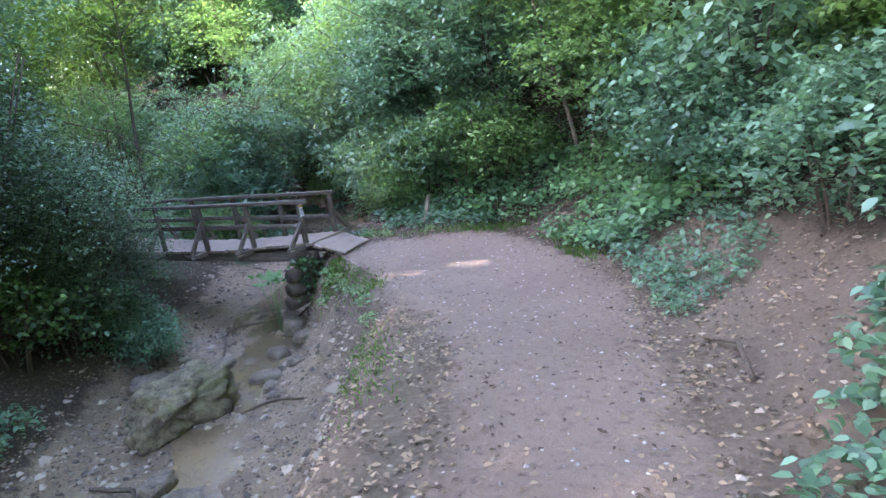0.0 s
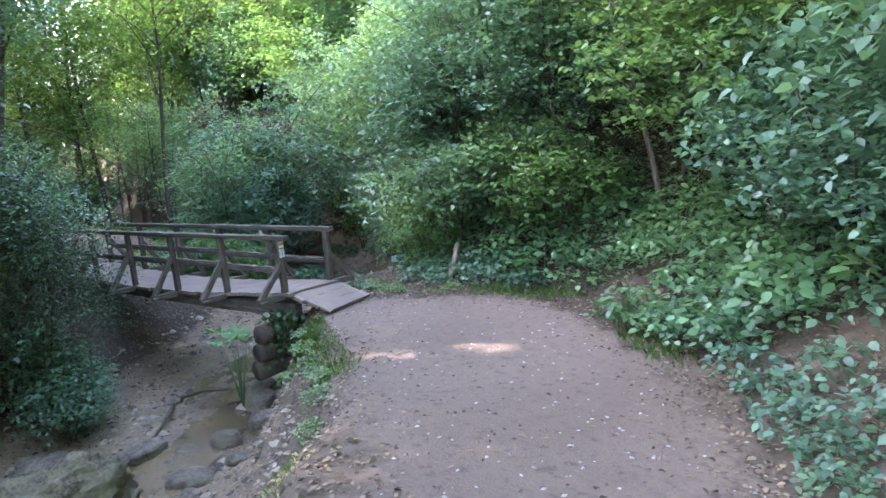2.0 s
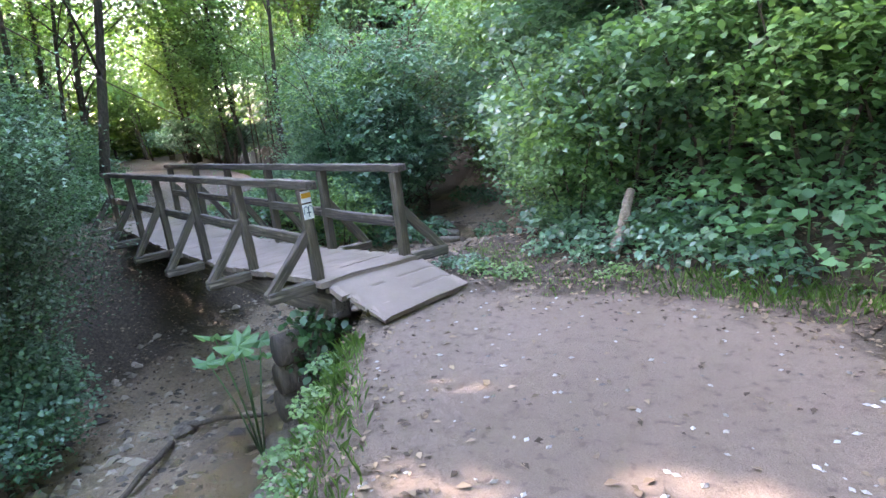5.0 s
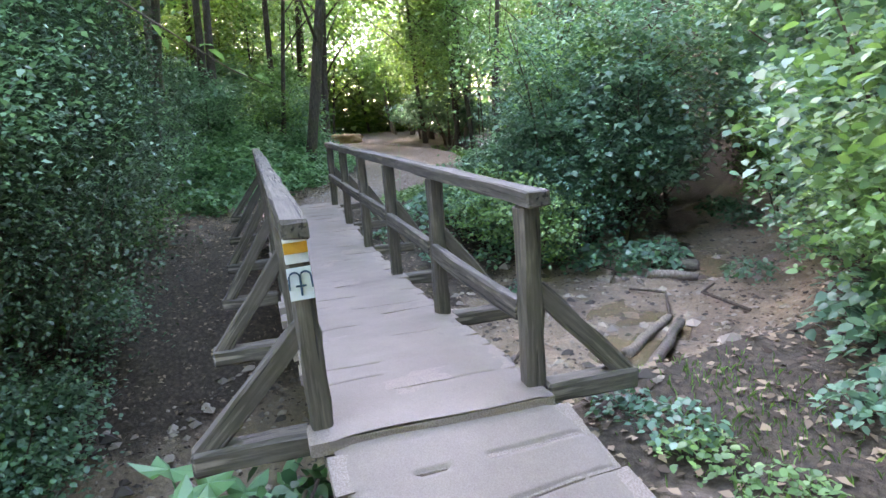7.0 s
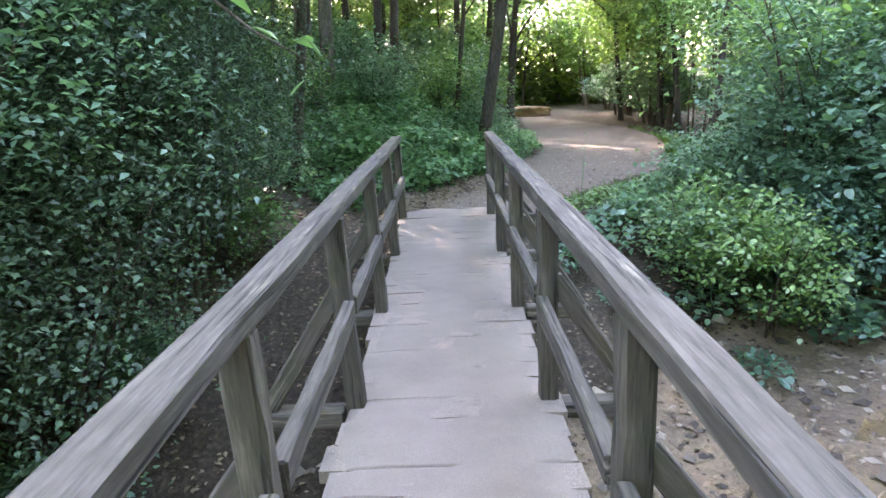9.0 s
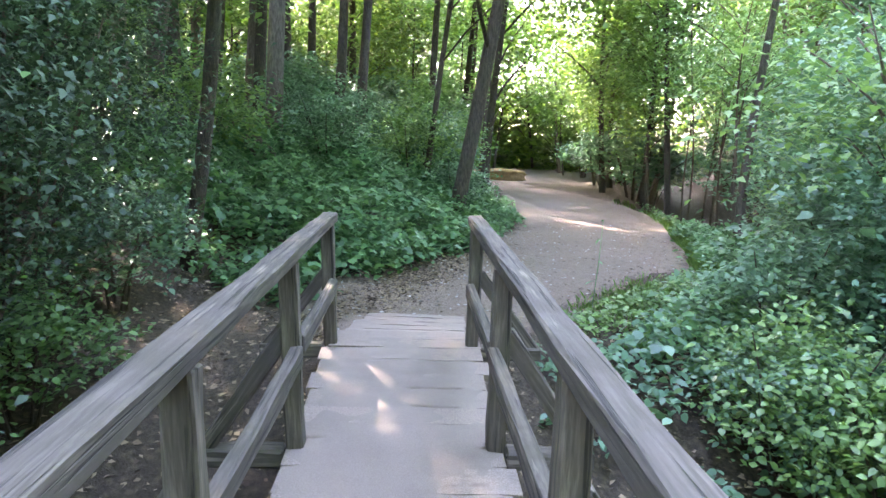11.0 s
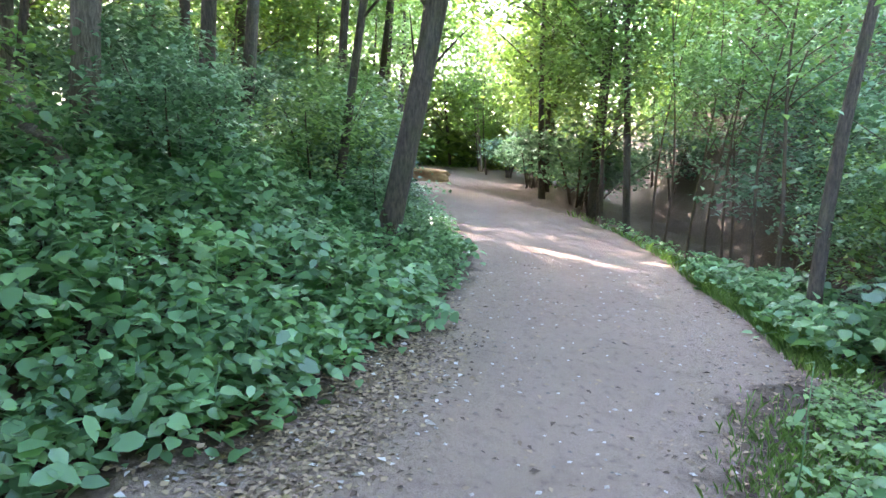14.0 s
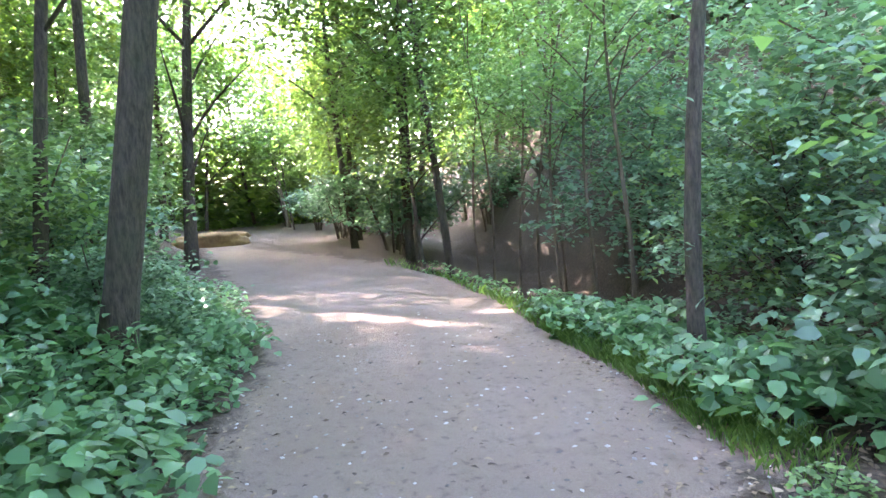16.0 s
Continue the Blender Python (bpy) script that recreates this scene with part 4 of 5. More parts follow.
    # broad-leaved clumps on the bare earth bank beside the first stretch of trail
    for x, y, s in ((8.4, -6.25, 1.1), (8.35, -5.8, 1.1), (8.45, -5.35, 1.1), (8.55, -4.85, 1.2), (8.6, -6.6, 1.1), (8.7, -4.4, 1.2), (8.9, -6.6, 1.2), (8.75, -6.0, 1.2), (9.0, -5.6, 1.4), (8.7, -5.2, 1.0), (9.1, -4.9, 1.4), (9.0, -4.2, 1.3), (9.3, -3.9, 1.5), (6.95, -2.25, 0.6), (6.8, -1.9, 0.7), (7.2, -2.0, 0.7), (6.75, -1.55, 0.8), (6.5, -1.1, 1.0), (6.3, -0.6, 1.0), (6.0, -0.2, 1.0), (5.8, 0.3, 1.1), (7.5, -1.3, 1.0), (7.8, -0.8, 1.1), (7.3, -0.6, 1.1), (7.0, 0.0, 1.2), (7.7, -0.1, 1.2), (7.0, -1.3, 1.0), (6.7, -0.5, 1.1), (6.35, 0.3, 1.2), (5.4, 0.6, 1.0), (5.1, 1.0, 1.1), (5.6, 1.1, 1.2), (8.3, -1.5, 1.0), (8.7, -2.4, 1.0), (7.4, -1.8, 0.8)):
        plant("herb", LOW_SHADE[int(rng.integers(2))], "broad-leaved green plant rooted in the earth bank", "herb", "plants on the earth bank", (x, y, height(x, y) - 0.03), float(rng.uniform(0, 360)), (s * 0.82, s * 0.82, s * 0.82))
    # small fresh herbs among the grass of the trail's spur, the ramp's edge and the brink of the creek
    spur = [(-8.0 - 0.9 * f + u, 2.0 + 0.8 * f + v) for f in (0.0, 0.6, 1.2, 1.8, 2.3) for u, v in ((0.0, 0.1), (-0.25, 0.45), (0.3, 0.5), (0.1, 0.85), (0.5, 0.95), (-0.1, 1.2))]
    for x, y in spur + [(0.4, 1.4), (0.75, 1.5), (1.5, 1.95), (0.95, -0.55), (1.25, -0.7), (0.8, -0.35), (1.6, -0.95), (2.0, -1.25), (2.4, -1.5), (1.1, -0.9), (2.7, -1.85), (3.1, -2.3)]:
        if clear(x, y) > 0.1:
            s = float(rng.uniform(0.4, 0.65)) if x < 0 else 0.36
            plant("herb", FRESH[int(rng.integers(2))], "small fresh green herb among grass", "herb", "small herbs in the grass", (x, y, height(x, y) - 0.02), float(rng.uniform(0, 360)), (s * 1.2, s * 1.2, s))
    # leaves over the water and beside the ramp
    for x, y, s in ((0.25, 1.42, 0.45), (0.0, 1.35, 0.4), (0.9, 2.4, 0.7), (1.3, 2.5, 0.8), (0.5, 2.5, 0.8), (0.2, 2.8, 0.9), (-0.2, 3.0, 0.9), (1.7, 2.45, 0.8), (2.1, 2.55, 0.9), (0.7, 2.9, 1.0), (1.2, 2.95, 1.0), (-0.5, 3.4, 0.9), (2.5, 2.4, 0.8), (1.6, 3.0, 1.0), (1.0, 2.2, 0.5), (0.4, 2.25, 0.5), (-4.5, 6.1, 0.9), (-3.9, 6.5, 1.0), (-6.9, 8.1, 1.0), (-7.5, 8.4, 1.1), (-8.4, 8.8, 1.1), (-6.0, 8.4, 1.1), (-5.3, 7.6, 1.0), (-6.2, 4.3, 1.2), (-6.6, 4.0, 1.2), (-5.9, 4.8, 1.3), (-5.6, 5.3, 1.2), (-6.9, 3.6, 1.2), (-6.1, 5.7, 1.3), (-5.3, 3.2, 0.8), (-6.3, 3.2, 1.0), (-6.9, 2.1, 1.0), (-7.3, 2.4, 1.1), (-6.6, 1.75, 0.8), (-7.2, 1.8, 0.9), (-6.2, 2.3, 0.9), (-7.7, 2.7, 1.0), (-0.9, -5.1, 1.1), (-1.2, -5.5, 1.2), (-0.6, -5.6, 1.0)):
        plant("herb", LOW_SHADE[int(rng.integers(2))], "low green herb on damp soil", "herb", "herbs by the creek", (x, y, height(x, y) - 0.03), float(rng.uniform(0, 360)), (s, s, s))


plant_shrubs()


def plant_trees():
    rng = np.random.default_rng(77)

    def tree(label, seed, x, y, *args, **more):
        place = (x, y, height(x, y))
        ob = plant("tree", tree_meshes(seed, place, *args, **more), label, "tree", "", place)
        return ob

    dark = "tall tree with dark furrowed bark, leaning over the trail"
    tree(dark, 101, -14.2, 1.2, 13, 0.13, (0.8, 2.6), 3.8, 1.9, 640, 14, 0.15, BARK)
    tree("slim dark tree beside a stouter one", 102, -15.2, 0.7, 11, 0.06, (0.3, 1.6), 2.9, 1.7, 430, 12, 0.15, BARK)
    tree("straight tree at the bend of the trail", 103, -24.5, 2.9, 13, 0.14, (0.0, 0.9), 3.8, 1.8, 620, 14, 0.18, BARK)
    tree("crooked dark tree on the trail's edge", 104, -12.2, 5.6, 9, 0.07, (0.3, -0.4), 2.6, 3.2, 200, 12, 0.13, BARK, bend=0.2)
    tree("leaning black-barked tree in the thicket", 105, -8.9, -1.75, 8, 0.075, (0.9, 0.8), 2.9, 2.7, 520, 14, 0.12, BARK, leaf=LEAF_SHRUB, bend=0.24, spread=0.26, round_leaf=True)
    tree("leaning tree on the slope above the trail", 106, 6.2, 3.1, 11, 0.14, (-1.6, 0.6), 3.0, 3.4, 400, 13, 0.15, BARK)
    tree("thin upright tree on the slope", 107, 7.5, 0.2, 9, 0.05, (-0.4, 0.3), 2.0, 2.8, 260, 12, 0.14, BARK)
    tree("thin leaning sapling on the slope", 108, 4.2, 3.6, 6, 0.04, (-1.0, 0.2), 1.5, 2.2, 190, 11, 0.12, BARK_PALE)
    tree("stout tree in the far wood", 109, -24.6, 8.6, 13, 0.12, (0.2, 0.3), 3.6, 2.8, 420, 13, 0.19, BARK)
    # Crowns set here to keep direct sun off the slope behind.
    for k, (x, y) in enumerate(((-21.8, 8.4), (-26.2, 7.6), (-28.6, 8.6))):
        tree("broad-crowned tree beside the far stretch of trail, added to block sun", 114 + k, x, y, 12, 0.1, (-0.4, -0.5), 3.3, 2.6, 420, 14, 0.18, BARK)
    # Tall trees added to darken the bank; their crowns shut out sky light.
    for k, (x, y) in enumerate(((9.4, 1.2), (11.2, -2.6), (12.0, -6.4), (8.4, 4.2))):
        tree("added tall tree whose crown darkens the slope above the trail", 140 + k, x, y, 13, 0.13, (-1.0, 0.2), 3.9, 4.6, 430, 15, 0.17, BARK)
    # Added so their crowns block the sun from far trail and slope.
    for k, (x, y, lean) in enumerate(((-29.0, 2.2, (0.5, 1.2)), (-33.2, 2.9, (0.3, 1.0)), (-25.2, 1.0, (0.4, 0.8)))):
        tree("added tall tree whose crown shades the far trail", 150 + k, x, y, 15, 0.13, lean, 4.2, 5.2, 430, 15, 0.2, BARK)
    tree("stout pale trunk standing on the bank behind the herbs", 110, -14.4, -2.05, 14, 0.15, (0.2, 0.2), 3.4, 4.5, 420, 14, 0.16, BARK_PALE)
    tree("forked dark tree leaning on the bank", 111, -13.2, -3.9, 13, 0.13, (-1.8, 0.9), 3.2, 4.5, 420, 14, 0.16, BARK)
    tree("slender tree among the herbs of the bank", 112, -16.6, -1.2, 13, 0.11, (0.4, 0.5), 3.2, 4.0, 400, 14, 0.16, BARK)
    for k, (x, y, h) in enumerate(((-13.6, 6.2, 5.0), (-15.9, 7.1, 5.5), (-16.8, 7.4, 5.0), (-17.6, 7.5, 5.5), (-7.6, 4.35, 3.4), (-18.6, 7.5, 6.0), (-17.2, 8.1, 5.2), (-14.9, 6.9, 5.0), (-19.6, 7.9, 6.0))):
        tree("thin dark-stemmed sapling beside the trail", 120 + k, x, y, h, 0.028, (0.3 * math.sin(k), 0.3 * math.cos(k)), 1.1, 1.6, 75, 11, 0.1, TWIG, leaf=LEAF_HAZEL, bend=0.15, limbs=5)

    # Crowns out of view, added to keep sun patches off deck and trail.
    for k, (x, y, tall, lean) in enumerate(((-13.0, -6.5, 17, (0.0, 0.0)), (-4.6, -8.8, 17, (0.5, 0.5)), (-8.5, -7.5, 17, (0.0, 0.0)), (-16.5, -4.5, 17, (0.0, 0.0)), (-6.0, -6.3, 16, (0.0, -0.5)), (-11.0, -4.4, 15, (0.0, 0.0)), (-14.6, -4.2, 16, (0.0, 0.3)), (-22.0, -1.2, 14, (0.0, 0.4)), (-25.5, -3.2, 15, (0.0, 0.0)), (-28.5, -2.0, 15, (0.0, 0.0)), (-28.8, -5.6, 16, (0.0, 0.0)), (-31.5, -3.6, 16, (0.0, 0.0)), (-32.0, -7.4, 17, (0.0, 0.0)), (-18.8, -3.4, 14, (0.3, 0.3)), (-9.6, -5.4, 14, (0.0, 0.3)), (-7.2, -4.7, 13, (0.2, 0.2)), (-11.6, -6.4, 14, (0.0, 0.0)), (-15.6, -6.4, 15, (0.0, 0.0)), (-18.2, -7.2, 15, (0.0, 0.0)), (-13.6, -8.2, 15, (0.0, 0.0)))):
        tree("added tall tree whose crown keeps sun off bridge and trail", 160 + k, x, y, tall, 0.15, lean, 4.3, 6.2, 430, 22, 0.15, BARK, limbs=8)

    # Belt of tall trees towards the sun, added to put the route in shade.
    def sun_side(x, y):
        return clear(x, y) > 2.2 and from_line(x, y, CREEK)[0] > 2.4 and from_line(x, y, WALKED)[0] > 3.2 and not (x < -8.5 and y > -3.6)

    spots = scatter(rng, (-27, -17, 3, -2.2), 3.3, sun_side, 1500, 46)
    for k, (x, y) in enumerate(spots):
        place = (x, y, height(x, y))
        tall = float(rng.uniform(13, 18))
        meshes = tree_meshes(200 + k, place, tall, float(rng.uniform(0.09, 0.2)), (float(rng.uniform(-1, 1)), float(rng.uniform(-1, 1))), float(rng.uniform(2.9, 3.7)), float(rng.uniform(3.4, 6.0)), 330, *((22, 0.135) if from_line(x, y, WALKED)[0] < 8 else (13, 0.21)), BARK if k % 3 else BARK_PALE)
        plant("tree", meshes, "tall broadleaf tree with a dense crown, added to block the sun", "tree", "trees south of the trail", place)

    def wood(x, y):
        return not glade(x, y) and clear(x, y) > 2.6 and from_line(x, y, CREEK)[0] > (5.0 if -14 < x < 2 else 2.2) and from_line(x, y, WALKED)[0] > 4.0 and not (-27 < x < 4 and -17 < y < -2) and not bars_sun(x, y, 2.0, 15)

    for x, y in scatter(rng, (-48, -24, 18, 28), 4.8, wood, 1500, 50):
        me = TREES[int(rng.integers(3))]
        s = float(rng.uniform(0.85, 1.2))
        plant("tree", me, "tall slender broadleaf tree with dark bark", "tree", "trees of the wood", (x, y, height(x, y)), float(rng.uniform(0, 360)), (s, s, s))

    def low_crowned(x, y):
        d, s, _ = from_line(x, y, FOOT)
        return not glade(x, y) and not bars_sun(x, y, 1.7, 8.5) and clear(x, y) > (2.3 if x > -22 else 1.0) and from_line(x, y, CREEK)[0] > 1.6 and not (s > 0 and d < 3.2 and x > -23)

    for x, y in scatter(rng, (-44, -15, -15.5, 24), 2.9, low_crowned, 2500, 60):
        s = float(rng.uniform(0.8, 1.25))
        plant("tree", UNDER[int(rng.integers(2))], "young broadleaf tree with foliage down to the ground", "tree", "young trees of the far wood", (x, y, height(x, y)), float(rng.uniform(0, 360)), (s, s, s))


plant_trees()


def plant_small_trees():
    """Bushy young trees that hang their leaves over one another up the slope."""
    rng = np.random.default_rng(81)
    spots = [(9.0, -1.0, 0.8), (9.9, -2.9, 0.8), (10.9, -5.0, 0.9), (-7.7, 4.6, 0.55), (-8.5, 5.5, 0.8), (-7.2, 5.9, 0.6), (-9.7, 6.4, 1.0), (-7.8, 6.3, 1.0), (-11.3, 7.2, 1.0), (-6.2, 9.0, 1.1), (-7.9, 10.0, 1.2), (-4.6, 7.9, 1.1), (-3.2, 7.2, 1.0), (-1.9, 6.3, 1.0), (-0.4, 5.2, 0.9), (1.0, 4.6, 0.9), (2.5, 4.3, 0.9), (4.3, 3.6, 0.9), (5.6, 2.4, 0.8), (7.6, 1.8, 0.9), (9.2, 0.5, 0.9), (10.4, -1.5, 0.9), (11.0, -3.6, 0.9), (-9.8, 10.9, 1.1), (-12.0, 12.3, 1.2), (-14.0, 13.2, 1.2), (-5.2, 10.3, 1.3), (-2.6, 8.8, 1.3), (0.0, 7.0, 1.2), (-9.0, 8.0, 0.9), (-13.4, 8.2, 1.0), (-15.4, 8.0, 1.0), (-17.6, 9.9, 1.1), (-12.2, 7.0, 0.6), (-13.0, 7.4, 0.7), (-2.6, 7.9, 1.0), (-1.4, 6.9, 1.0), (-3.6, 8.6, 1.1), (-0.9, 5.9, 0.9), (-4.6, -3.6, 1.0), (-6.4, -3.4, 1.05), (-3.9, -5.2, 1.15), (-8.0, -4.2, 1.1), (-5.6, -5.2, 1.2)]

    def slope(x, y):
        d, s, at = from_line(x, y, FOOT)
        return s > 0 and 2.4 < d < 12 and all((x - a) ** 2 + (y - b) ** 2 > 2.2 for a, b, _ in spots)

    spots += [(x, y, float(rng.uniform(0.9, 1.4))) for x, y in scatter(rng, (-24, -1.5, 14, 18), 2.2, slope, 1500, 45)]
    for x, y, s in spots:
        plant("small_tree", SMALL[int(rng.integers(3))], "bushy young tree with layered blue-green leaves", "tree", "young trees on the slope", (x, y, height(x, y) - 0.05), float(rng.uniform(0, 360)), (s, s, s * float(rng.uniform(0.9, 1.15))))

    for x, y, s in ((-33, -1.5, 1.0), (-47, 2.5, 1.6), (-47, 6, 1.6), (-30, 8.8, 1.0), (-33.5, 10.0, 1.0), (-28, -2.5, 1.1), (-48, 4.5, 1.7), (-48, 9, 1.7), (-48, 0, 1.7)):
        plant("tree", UNDER[int(rng.integers(2))], "young broadleaf tree with foliage down to the ground", "tree", "young trees of the far wood", (x, y, height(x, y)), float(rng.uniform(0, 360)), (s, s, s))

    # Extra trees that shade the slope and close the far sky.
    def shade(x, y):
        return clear(x, y) > 2.4 and from_line(x, y, CREEK)[0] > 1.5

    for x, y in scatter(rng, (-34, 6.0, -14.5, 16), 3.1, shade, 1500, 16):
        s = float(rng.uniform(0.8, 1.1))
        plant("tree", TREES[2], "slender pale-barked low-crowned tree, added to shade the slope", "tree", "trees north of the trail", (x, y, height(x, y)), float(rng.uniform(0, 360)), (s, s, s))


plant_small_trees()


def far_woods():
    """The wood that goes on behind the nearest trees."""
    rng = np.random.default_rng(9)
    n = 95000
    a = rng.uniform(0, 2 * np.pi, n)
    r = rng.uniform(1.0, 1.7, n)
    x, y = -14 + 36 * r * np.cos(a), 3 + 30 * r * np.sin(a)
    ground = land(x, y, False)
    lump = 0.55 + 0.45 * np.sin(a * 23 + 3 * np.sin(a * 7)) * np.sin(r * 9 + a * 5)
    z = ground + 15 * rng.random(n) ** 1.1 * (0.6 + 0.4 * lump)
    keep = (np.array([noise.noise((u * 0.22, v * 0.22, w * 0.3)) for u, v, w in zip(x, y, z)]) > -0.42)
    places = np.stack([x, y, z], 1)[keep]
    m = 15000
    a, r = rng.uniform(2.75, 3.55, m), rng.uniform(0.92, 1.2, m)
    x, y = -14 + 36 * r * np.cos(a), 3 + 30 * r * np.sin(a)
    low = np.stack([x, y, land(x, y, False) + 5.5 * rng.random(m) ** 1.2], 1)
    places = np.concatenate([places, low[off_trail(x, y) > 0.8]])
    tagged(new("far_woods", quads_mesh("far_woods", leaves(places, 0.62, rng, 0.25, 0.7), LEAF_TREE)), "leafy wood closing the view all round", "woods", kind="stuff")


far_woods()


def ground_cover():
    rng = np.random.default_rng(12)

    def slope(x, y):
        d, s, at = along(x, y, FOOT)
        c, sc, _ = along(x, y, CREEK)
        hill = (s > 0) & ((y > 0.6) | (d > 1.9)) & (d < 10) & (c > 2.0) & ~((x < -11) & (d < 2.4))
        west = (sc < 0) & (x < -7.9) & (c > 2.2) & ~((x > -8.7) & (y < 0))
        return (hill | west) & (off_trail(x, y) > np.where((x > -10.8) & (y > 1.4) & (x < -7), 0.7, 0.12)) & (along(x, y, WALKED)[0] > 0.9)

    x, y = strewn(rng, (-20, -6, 12, 15), 190000, slope)
    thin = np.array([noise.noise((u * 0.8, v * 0.8, 2.0)) for u, v in zip(x, y)]) > -0.2
    x, y = x[thin], y[thin]
    z = land(x, y) + rng.random(len(x)) ** 1.5 * 0.28
    tagged(new("undergrowth", quads_mesh("undergrowth", leaves(np.stack([x, y, z], 1), 0.095, rng, 0.15, 0.75, 0.35), LEAF_HERB)), "carpet of low leafy plants covering the forest floor", "undergrowth", kind="stuff")

    # fallen leaves
    def litter(x, y):
        o = off_trail(x, y)
        c = along(x, y, CREEK)[0]
        half = 1.25
        return (o > -0.25) & ((o > 0) | (rng.random(len(x)) < 0.25)) & ((c > half * 0.75) | (rng.random(len(x)) < 0.3))

    x, y = strewn(rng, (-13, -9, 10, 7), 80000, litter)
    z = land(x, y) + 0.006 + rng.random(len(x)) * 0.012
    tagged(new("leaf_litter", quads_mesh("leaf_litter", leaves(np.stack([x, y, z], 1), 0.052, rng, 0.0, 0.6, 0.3, 0.2), DEAD_LEAF)), "brown fallen leaves and bark scraps on the soil", "leaf litter", kind="stuff")

    # scraps gathered along the trail's edges
    x, y = strewn(rng, (-14, -9, 9, 5), 60000, lambda x, y: np.abs(off_trail(x, y) + 0.1) < 0.45)
    keep = rng.random(len(x)) < 0.8 - np.abs(off_trail(x, y)) * 1.2
    x, y = x[keep], y[keep]
    z = land(x, y) + 0.005 + rng.random(len(x)) * 0.008
    tagged(new("edge_litter", quads_mesh("edge_litter", leaves(np.stack([x, y, z], 1), 0.04, rng, 0.0, 0.55, 0.25, 0.15), DEAD_LEAF)), "crumbled dry leaves along the trail's edges", "leaf litter", kind="stuff")

    # brown litter and pale chips thick on the trail beyond the bridge
    n = 5200
    f = rng.random(n)
    x, y = -7.7 - 4.2 * f + rng.normal(0, 0.25, n), -0.35 + 1.75 * f**1.3 + rng.normal(0, 0.22, n) + 0.12
    keep = (off_trail(x, y) < 0.5) & ~((x > -8.35) & (y > -0.1) & (y < 1.1))
    x, y = x[keep], y[keep]
    z = land(x, y) + 0.005 + rng.random(len(x)) * 0.008
    tagged(new("trail_litter", quads_mesh("trail_litter", leaves(np.stack([x, y, z], 1), 0.042, rng, 0.0, 0.6, 0.25, 0.15), DEAD_LEAF)), "brown leaf litter trodden into the trail", "leaf litter", kind="stuff")
    x, y = strewn(rng, (-12, -0.8, -7.7, 1.6), 420, lambda x, y: (off_trail(x, y) < 0.1) & (off_trail(x, y) > -0.9) & (y < 0.4 * (-7.4 - x) + 0.2))
    z = land(x, y) + 0.012
    tagged(new("wood_chips", quads_mesh("wood_chips", leaves(np.stack([x, y, z], 1), 0.05, rng, 0.0, 0.6, 0.15, 0.1), PEBBLE)), "pale chips and fallen petals on the trail", "chips", kind="stuff")

    # grit, chips and twigs on the trail
    def trail(x, y):
        return off_trail(x, y) < 0.1

    x, y = strewn(rng, (-16, -9, 9, 5), 9000, trail)
    z = land(x, y) + 0.004
    size = rng.uniform(0.006, 0.017, len(x))
    six = np.array([(1, 0, 0), (0, 1, 0), (-1, 0, 0), (0, -1, 0), (0, 0, 0.6), (0, 0, -0.6)])
    tri = [(0, 1, 4), (1, 2, 4), (2, 3, 4), (3, 0, 4), (1, 0, 5), (2, 1, 5), (3, 2, 5), (0, 3, 5)]
    turn = rng.uniform(0, 3.14, len(x))
    verts, faces = [], []
    for k in range(len(x)):
        c, s = math.cos(turn[k]), math.sin(turn[k])
        b = len(verts)
        verts += [(x[k] + size[k] * (c * p[0] * 1.5 - s * p[1]), y[k] + size[k] * (s * p[0] * 1.5 + c * p[1]), z[k] + size[k] * p[2]) for p in six]
        faces += [(b + i, b + j, b + l) for i, j, l in tri]
    tagged(new("gravel", mesh_of("gravel", verts, faces, PEBBLE)), "pale grit and small stones strewn on the trail", "gravel", kind="stuff")

    x, y = strewn(rng, (-16, -9, 9, 5), 7500, lambda x, y: off_trail(x, y) < 0.2)
    z = land(x, y) + 0.008
    tagged(new("trail_scraps", quads_mesh("trail_scraps", leaves(np.stack([x, y, z], 1), 0.055, rng, 0.0, 0.5, 0.15, 0.1), DEAD_LEAF)), "scattered dry leaves and chips on the trail", "leaf litter", kind="stuff")


ground_cover()


